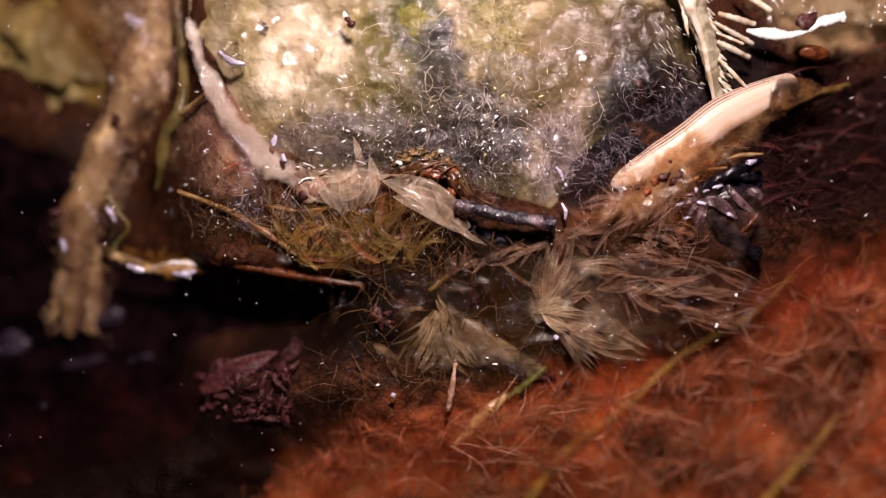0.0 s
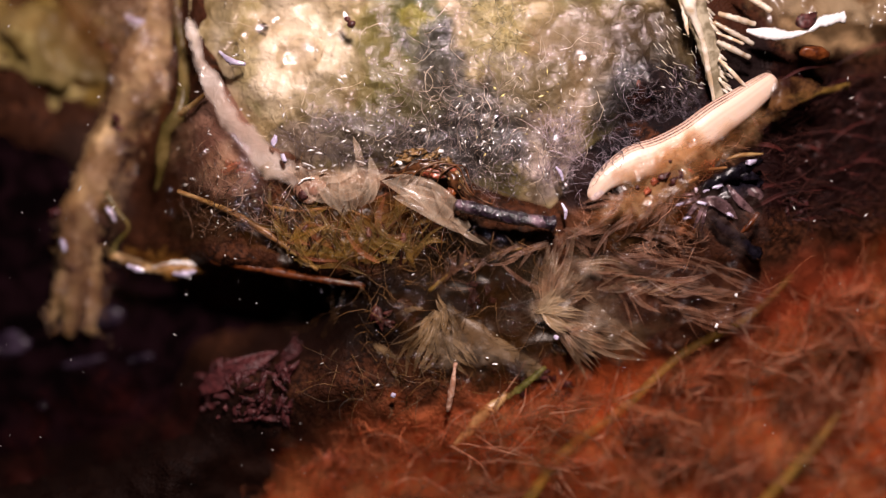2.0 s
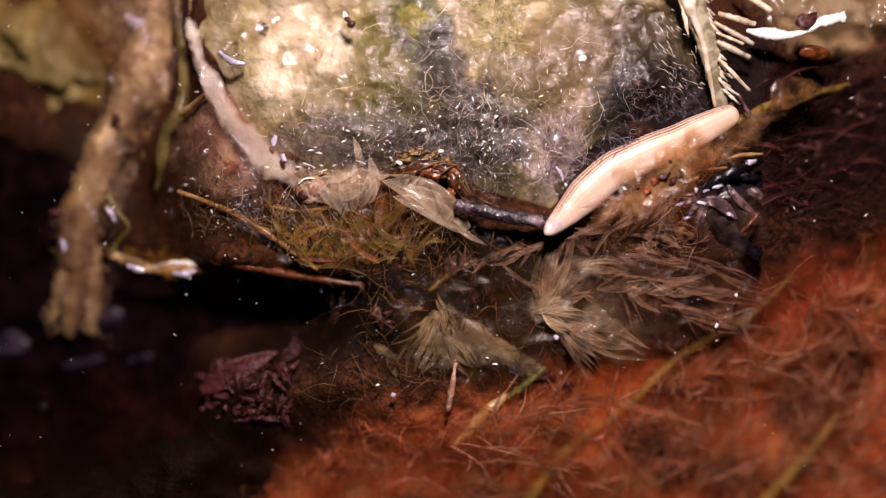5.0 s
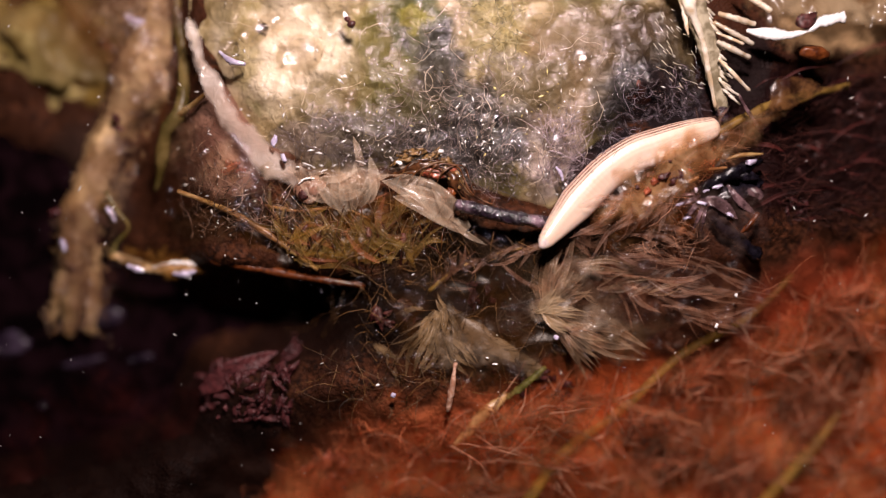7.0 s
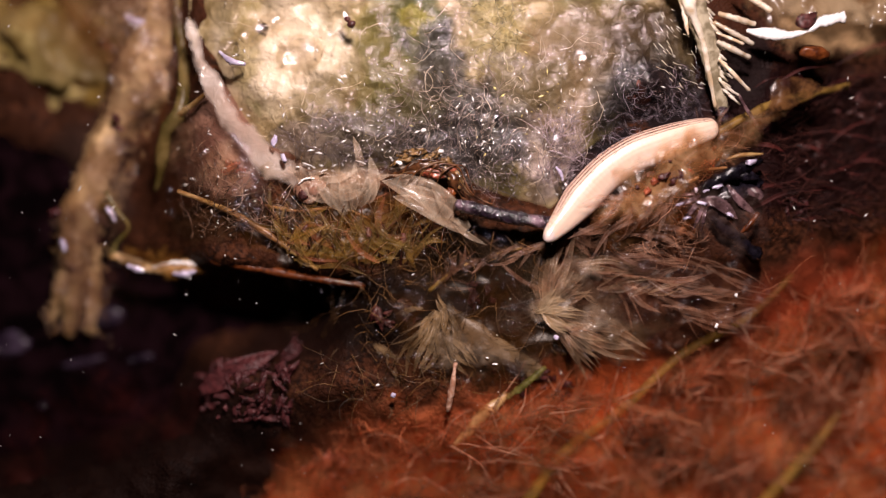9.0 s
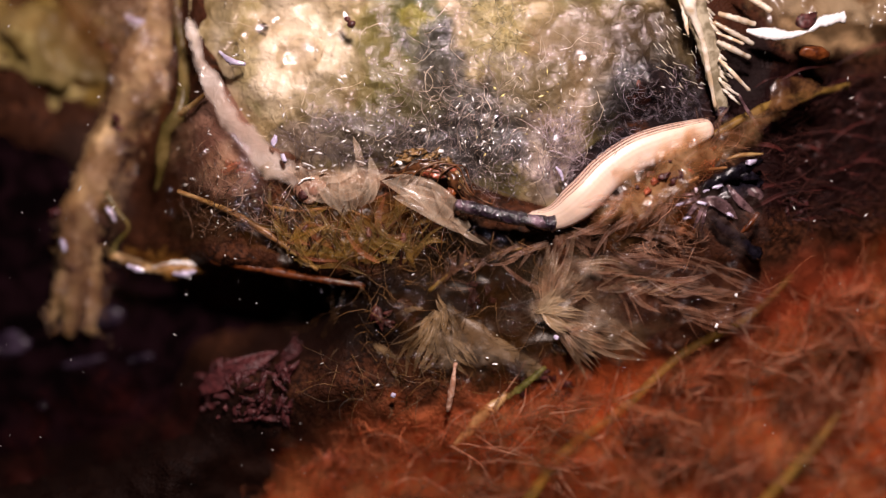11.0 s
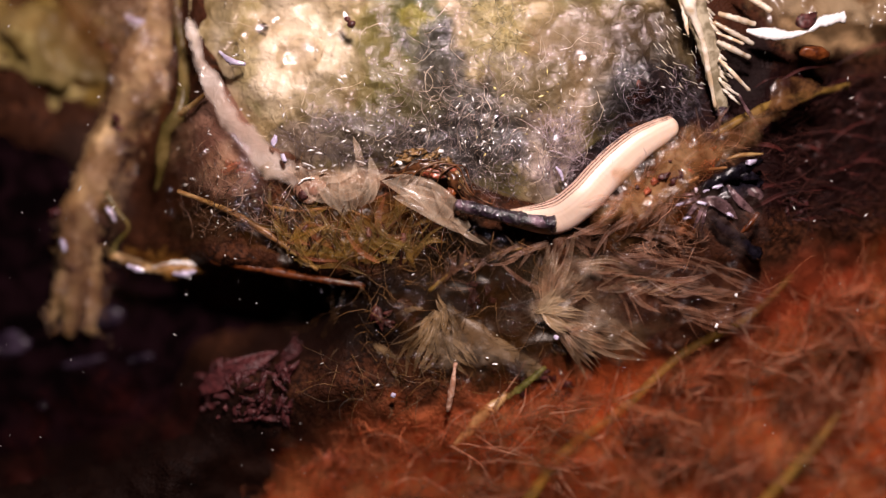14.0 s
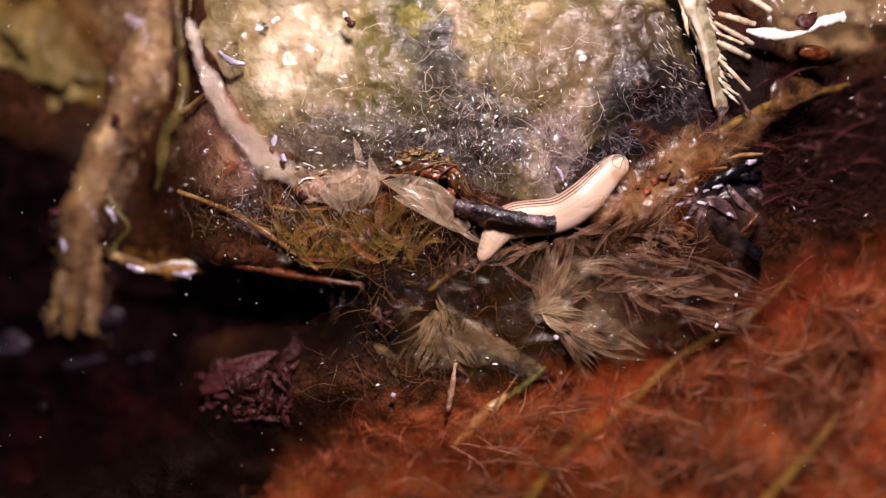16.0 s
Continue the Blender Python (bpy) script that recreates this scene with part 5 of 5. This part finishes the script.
    for u, v, a, b, tilt in ((300, 345, 8, 20, 4), (303, 376, 9, 10, 0), (945, 263, 14, 12, 20), (946, 327, 8, 9, 0), (895, 318, 7, 9, 30), (985, 305, 9, 12, 20), (1003, 375, 10, 8, 0), (985, 215, 7, 10, 150),
                             (968, 222, 6, 13, 0), (876, 213, 13, 10, 0), (750, 231, 6, 6, 0), (723, 25, 9, 10, 0), (560, 322, 9, 7, 0), (1000, 330, 8, 14, 20), (985, 288, 12, 7, 0), (840, 262, 10, 8, 0),
                             (410, 105, 28, 7, -22), (400, 308, 9, 8, 0), (470, 300, 10, 7, 30), (1010, 320, 6, 10, 10), (200, 380, 12, 7, 60), (330, 520, 8, 9, 0), (75, 718, 9, 6, 0), (696, 700, 5, 5, 0), (984, 598, 5, 5, 0)):
        g = float((mound_height([(u, v)]) if inside(MOUND, [(u, v)])[0] > 0 else np.maximum(ground_height([(u, v)]), -50))[0])
        simple("water_bead", blob(u, v, g + b * 0.5 + (20 if inside(MOUND, [(u, v)])[0] > 0 else 0), a, b, min(a, b) * 0.8, tilt, 0.05, 1, 12, 18), M_DROP, "clear water bead on wet growth", "water bead", "water beads")


def sheet(name, outline, height, mat, label, mat_step=6.0, ragged=10, seed=0.0, fade=40.0, holes=()):
    """A ragged thin sheet over a height function, within an outline."""
    p = np.array(outline, float)
    us, vs = np.arange(p[:, 0].min() - 20, p[:, 0].max() + 20, mat_step), np.arange(p[:, 1].min() - 20, p[:, 1].max() + 20, mat_step)
    gu, gv = np.meshgrid(us, vs)
    pts = np.stack([gu.ravel(), gv.ravel()], 1)
    d = inside(outline, pts)
    for u, v, ru, rv in holes:
        d = np.minimum(d, (np.hypot((pts[:, 0] - u) / ru, (pts[:, 1] - v) / rv) - 1) * min(ru, rv) + fade * 0.2)
    d = d + ragged * rough_noise(pts, max(40, 1.3 * ragged), 4, seed)
    keep = d > 0
    z = height(pts)
    k = 1 - z * S / EYE
    w = np.stack([(pts[:, 0] - 784) * S * k, (441 - pts[:, 1]) * S * k, z * S], 1)
    nu, number, faces = len(us), np.cumsum(keep) - 1, []
    for i in range(len(vs) - 1):
        for j in range(nu - 1):
            q = (i * nu + j, (i + 1) * nu + j, (i + 1) * nu + j + 1, i * nu + j + 1)
            if all(keep[x] for x in q):
                faces.append(tuple(int(number[x]) for x in q))
    ob = solid(name, (w[keep], faces), mat, None, label, "wet film")
    ob.data.attributes.new("body", "FLOAT", "POINT").data.foreach_set("value", step(d[keep], 0, fade).astype(np.float32))
    return ob


RUST_GAPS = [(1250, 625, 105, 62), (1200, 690, 60, 40), (1440, 690, 60, 60), (700, 760, 60, 34), (1290, 845, 80, 34)]


def make_films():
    sheet("milky_film", [(345, -120), (350, 60), (420, 180), (560, 240), (700, 190), (860, 180), (930, 300), (1010, 320), (1060, 200), (1090, 60), (1120, -120)], lambda p: mound_height(p) + 12 + 4 * rough_noise(p, 60, 3, 9.0), M_MILK, "milky translucent slime over algae", 8.0, 40, 2.0, 60)
    sheet("water_film", MOUND, lambda p: mound_height(p) + 26 + 5 * rough_noise(p, 60, 3, 6.0), M_FILM, "clear wet film over algal slime", 7.0, 12, 1.0)
    sheet("pale_root", [(326, 24), (348, 40), (374, 110), (405, 165), (440, 212), (482, 258), (528, 288), (540, 318), (520, 334), (468, 318), (420, 268), (386, 214), (354, 158), (336, 95)],
          lambda p: 4 + 6 * rough_noise(p, 60, 2, 21.0), M_MEMBRANE, "whitish translucent root skin beside the algae", 3.0, 10, 6.0, 14)
    sheet("moss_veil", [(200, 120), (330, 110), (252, 260), (212, 420), (190, 610), (88, 604), (100, 380), (160, 230)], lambda p: -104 + 10 * rough_noise(p, 40, 4, 35.0), M_ROOTVEIL, "brown slimy veil over the rootlet", 5.0, 40, 18.0, 40)
    sheet("moss_veil", [(150, -70), (335, -70), (330, 130), (262, 215), (190, 160), (150, 40)], lambda p: -84 + 12 * rough_noise(p, 50, 4, 37.0), M_ROOTVEIL, "brown wet slime over the root's thick end", 5.0, 40, 19.0, 50)
    sheet("water_film", [(290, 190), (390, 190), (520, 320), (560, 400), (330, 430), (270, 320)], lambda p: ground_height(p) + 34 + 9 * rough_noise(p, 40, 3, 16.0), M_FILM, "clear wet film over brown slime", 6.0, 20, 19.0)
    sheet("turbid_film", [(-80, -80), (340, -80), (330, 120), (240, 230), (140, 205), (50, 150), (-80, 50)], lambda p: -150 + 14 * rough_noise(p, 90, 4, 23.0), M_OCHRE, "olive-brown slime in the wet hollow", 8.0, 40, 12.0, 130)
    sheet("amber_film", [(1040, 402), (1064, 340), (1096, 300), (1140, 266), (1184, 236), (1225, 216), (1262, 222), (1300, 210), (1335, 188), (1390, 160), (1410, 182), (1350, 246), (1310, 290), (1225, 350), (1150, 400)],
          lambda p: 46 - 0.05 * np.abs(p[:, 0] - 1230) + 5 * rough_noise(p, 40, 4, 3.0), M_COVER, "amber leaf tissue draped over the flatworm's track", 4.0, 22, 4.0, 56)
    sheet("brown_leaf", [(1366, 150), (1376, 134), (1410, 128), (1450, 142), (1470, 160), (1430, 180), (1390, 198), (1344, 210)],
          lambda p: 44 - 0.25 * np.maximum(p[:, 0] - 1390, 0) + 4 * rough_noise(p, 40, 4, 53.0), M_BROWNLEAF, "olive-brown wet leaf over the end of the flatworm's track", 3.0, 8, 33.0, 9)
    sheet("amber_film", [(1060, 340), (1150, 315), (1230, 330), (1260, 410), (1120, 450), (1000, 430)],
          lambda p: -4 + 8 * rough_noise(p, 40, 4, 5.0), M_JELLY, "rosy brown jelly film in the moss", 4.0, 50, 7.0, 60)
    sheet("amber_film", [(330, 330), (480, 320), (700, 345), (740, 380), (720, 440), (640, 470), (500, 450), (380, 410)],
          lambda p: -20 + 8 * rough_noise(p, 50, 4, 11.0), M_AMBERWATER, "tea-brown jelly between golden moss stems", 5.0, 60, 3.0, 50)
    sheet("amber_film", [(500, 372), (560, 352), (640, 352), (700, 380), (706, 440), (660, 482), (604, 470), (560, 440), (520, 400)],
          lambda p: -8 + 8 * rough_noise(p, 30, 4, 12.0), M_GOLDGLOW, "golden jelly glowing behind moss stems", 4.0, 36, 3.5, 40)
    sheet("turbid_film", [(200, 960), (430, 850), (560, 800), (800, 745), (1010, 690), (1200, 610), (1330, 555), (1440, 510), (1540, 440), (1700, 380), (1700, 960)],
          lambda p: ground_height(p) + 46 + 22 * rough_noise(p, 120, 4, 13.0), M_TURBID, "turbid rust-brown water over rotting fluff", 9.0, 90, 5.0, 130, RUST_GAPS)
    sheet("turbid_film", [(400, 960), (480, 800), (680, 725), (860, 700), (1040, 675), (1230, 632), (1360, 590), (1480, 545), (1700, 490), (1700, 960)],
          lambda p: ground_height(p) + 68 + 16 * rough_noise(p, 100, 4, 43.0), M_TURBID_THIN, "thin turbid brown water over rusty fuzz", 9.0, 90, 25.0, 120, RUST_GAPS)
    sheet("turbid_film", [(660, 500), (900, 430), (1040, 520), (1060, 640), (900, 720), (700, 690)],
          lambda p: ground_height(p) + 12 + 8 * rough_noise(p, 60, 4, 15.0), M_TEA, "tea-brown water between moss shoots", 6.0, 50, 8.0, 70)
    sheet("moss_veil", [(945, 545), (985, 470), (1000, 410), (1060, 430), (1080, 520), (1200, 570), (1170, 630), (1040, 670), (1000, 600)], lambda p: -16 + 8 * rough_noise(p, 30, 4, 31.0), M_VEIL, "thin milky veil between moss leaves", 4.0, 50, 14.0, 60)
    sheet("moss_veil", [(730, 560), (800, 540), (880, 590), (960, 650), (860, 660), (780, 670), (720, 660)], lambda p: -20 + 8 * rough_noise(p, 30, 4, 33.0), M_VEIL, "thin straw veil between moss leaves", 4.0, 50, 16.0, 60)
    sheet("water_film", [(420, 340), (560, 330), (800, 370), (1000, 400), (1200, 380), (1330, 450), (1280, 600), (1040, 690), (700, 700), (620, 560), (480, 480)],
          lambda p: -2 + 14 * rough_noise(p, 36, 4, 41.0), M_FILM_FINE, "clear wet film over moss shoots", 5.0, 40, 22.0)
    # Thin black sheet added to darken the hollow like shade.
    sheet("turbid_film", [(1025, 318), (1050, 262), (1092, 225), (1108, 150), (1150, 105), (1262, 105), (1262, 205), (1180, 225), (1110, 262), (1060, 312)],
          lambda p: np.where(inside(MOUND, p) > -14, mound_height(p), -62) + 16 + 5 * rough_noise(p, 30, 3, 51.0), M_HOLLOW_SHADE, "black sheet painting the shade of a hollow beside the algae", 5.0, 26, 31.0, 26)
    sheet("moss_veil", [(925, 552), (972, 520), (990, 440), (1020, 405), (1052, 430), (1030, 520), (1130, 580), (1090, 625), (1000, 592)], lambda p: -2 + 8 * rough_noise(p, 30, 4, 61.0), M_VEIL_PALE, "milky veil where pale moss leaves meet", 4.0, 50, 41.0, 40)
    sheet("moss_veil", [(1030, 440), (1120, 410), (1220, 400), (1330, 440), (1420, 480), (1380, 560), (1270, 610), (1150, 600), (1080, 560)], lambda p: -26 + 12 * rough_noise(p, 40, 4, 81.0), M_ROSEVEIL, "rosy brown haze of decaying moss tissue", 5.0, 50, 61.0, 60)
    sheet("moss_veil", [(1190, 340), (1260, 320), (1350, 330), (1370, 420), (1300, 470), (1220, 430)], lambda p: 40 - 0.3 * np.maximum(p[:, 1] - 350, 0) + 6 * rough_noise(p, 30, 4, 83.0), M_HUSKVEIL, "clear brownish slime over a black husk", 4.0, 24, 63.0, 40)
    sheet("moss_veil", [(770, 560), (820, 556), (880, 590), (960, 640), (940, 670), (850, 640), (790, 650), (740, 640)], lambda p: 0 + 6 * rough_noise(p, 30, 4, 63.0), M_VEIL, "thin greyish veil over a pale moss stalk", 4.0, 40, 43.0, 36)
    sheet("milky_film", [(496, 300), (560, 288), (640, 282), (672, 300), (668, 345), (630, 366), (590, 356), (560, 334), (512, 324)], lambda p: 14 + 8 * rough_noise(p, 26, 4, 69.0), M_FANVEIL, "cream-white glassy tissue of broad moss leaves", 3.0, 18, 49.0, 24)
    sheet("milky_film", [(470, 262), (560, 300), (640, 290), (720, 280), (800, 300), (770, 350), (640, 335), (560, 345), (500, 320)], lambda p: 6 + 7 * rough_noise(p, 30, 4, 65.0), M_VEIL_PALE, "lilac-white slime at the foot of the algae", 4.0, 30, 45.0, 30)
    sheet("amber_film", [(205, 425), (300, 440), (390, 462), (392, 492), (300, 492), (212, 478)], lambda p: -92 + 6 * rough_noise(p, 30, 4, 67.0), M_AMBERWATER, "ochre jelly along the wet leaf edge", 4.0, 20, 47.0, 20)
    sheet("turbid_film", [(-80, 660), (150, 668), (330, 640), (470, 600), (560, 640), (560, 740), (480, 800), (420, 960), (-80, 960)], lambda p: -95 + 14 * rough_noise(p, 90, 4, 71.0), M_WINE_WATER, "dark wine-red turbid water over sunken peat", 8.0, 60, 51.0, 70)
    sheet("leaf_film", [(1280, -80), (1310, 20), (1350, 48), (1440, 46), (1500, 50), (1600, 62), (1700, 40), (1700, -80)], lambda p: -20 + 16 * rough_noise(p, 60, 4, 47.0), M_TANLEAF, "blurred tan wet leaf tissue", 5.0, 24, 27.0, 26)
    sheet("turbid_film", [(300, 200), (400, 200), (470, 310), (520, 340), (330, 345), (280, 300)],
          lambda p: ground_height(p) + 22 + 6 * rough_noise(p, 60, 4, 17.0), M_ROOTVEIL, "tea-brown slime beside the pale root", 5.0, 30, 9.0, 40)


def make_rotten_moss():
    rng = random.Random(17)
    for k in range(26):
        u, v = rng.uniform(900, 1540), rng.uniform(670, 870)
        if k > 18:
            u, v = rng.uniform(1380, 1540), rng.uniform(530, 690)
        a = radians(rng.choice((-35, -20, 15, 150, 200)) + rng.uniform(-20, 20))
        g = float(ground_height([(u, v)])[0]) + 30
        ln = rng.uniform(70, 130)
        spine = [(u, v, g), (u + ln * 0.5 * math.cos(a), v + ln * 0.5 * math.sin(a), g + 16), (u + ln * math.cos(a), v + ln * math.sin(a), g + 8)]
        shoot("rusty rotting moss shoot sunk in fluff", (u, v, g), spine, 13, M_RUST_LEAF, M_FIBRE, 40 + k, 75, 13, 1.2, 1.5)
    simple("sunken_stem", tube([(560, 700, -60), (640, 690, -54), (720, 700, -56)], (3, 4, 3), 20, 8, 0.15, 203), M_FIBRE_OLIVE, "thin olive stem over dark peat", "stem")
    # Flat violet blobs laid on the black water as its painted reflections.
    for k, (u, v, a, b) in enumerate(((16, 610, 36, 26), (146, 640, 46, 9), (250, 634, 26, 8), (190, 560, 30, 20), (238, 782, 60, 26), (75, 718, 9, 6))):
        simple("quartz_grain", blob(u, v, -210, a, b, 8, 10, 0.3, 60 + k), M_POOL_GLINT, "dim violet blob painted as a reflection on black water", "grain", "quartz grains")
    simple("rusty_root", tube([(95, -30, -186), (150, 40, -176), (205, 105, -170), (225, 190, -176)], (12, 20, 17, 8), 30, 12, 0.2, 210), M_BROWN, "blurred rust-brown root in the wet hollow", "root")
    simple("yellow_lump", blob(100, 90, -215, 140, 86, 44, -30, 0.5, 71, 20, 30), M_YELLOW_SLIME, "soft yellow-olive lump of slime", "slime")
    simple("tan_lump", blob(265, 150, -150, 62, 50, 26, 20, 0.4, 73, 14, 22), M_ROOT, "tan swollen knot of the rootlet", "root")
    for k in range(34):
        u, v = rng.uniform(1300, 1570), rng.uniform(110, 400)
        a, l = radians(rng.choice((-25, -10, 165, 190)) + rng.uniform(-22, 22)), rng.uniform(50, 160)
        g = float(ground_height([(u, v)])[0]) + rng.uniform(4, 16)
        simple("sodden_leaf", blade([(u, v, g), (u + l * 0.5 * math.cos(a), v + l * 0.5 * math.sin(a), g + 12), (u + l * math.cos(a + 0.2), v + l * math.sin(a + 0.2), g + 2)], rng.uniform(3, 9), 9, 0.4),
               M_WINE_WET, "sodden dark wine-red leaf scrap on the peat bank", "leaf", "sodden leaves")
    tuft = thing("moss_shoot", "yellow glassy moss leaves over amber peat", "moss", "moss shoots", place=at(640, 410, -30))
    for k in range(80):
        u, v = rng.uniform(490, 740), rng.uniform(400, 476)
        a, l = radians(rng.choice((-80, -100, -60, -120, -160, -20)) + rng.uniform(-18, 18)), rng.uniform(45, 100)
        z = rng.uniform(-10, 6)
        part("leaf", blade([(u, v, z), (u + l * 0.5 * math.cos(a), v + l * 0.5 * math.sin(a), z + 10), (u + l * math.cos(a + 0.2), v + l * math.sin(a + 0.2), z + 8)], rng.uniform(4, 13), 8, 0.5),
             M_RUST_LEAF if k % 9 == 0 else M_YELLOW_LEAF, tuft)
    for k in range(7):
        a = rng.uniform(-0.3, 0.3)
        simple("rootlet_strand", tube([(670 + 16 * k, 322 + 3 * k, 6), (700 + 14 * k, 306 - 6 * (k % 3) + 24 * a, 16 + k), (760 + 10 * k, 296 + 30 * a, 14), (795 + 8 * k, 318 + 5 * k, 12), (820 + 12 * k, 345 + 4 * k, 8)], (1, 1.6, 2.2, 1.3, 0.8), 30, 6, 0.45, 300 + k),
               (M_BROWN, M_FIBRE_OLIVE, M_BROWN)[k % 3], "thin tangled brown rootlet strand", "root", "rootlet strands")


make_growth()
make_grit()
make_films()
make_rotten_moss()


def motions():
    walk(worm, [(0, Matrix.Translation(worm_base)), (16.0, Matrix.Translation(worm_base))])
    for i, ring in enumerate(worm_rings):
        walk(ring, worm_rows(i, worm_base))


motions()
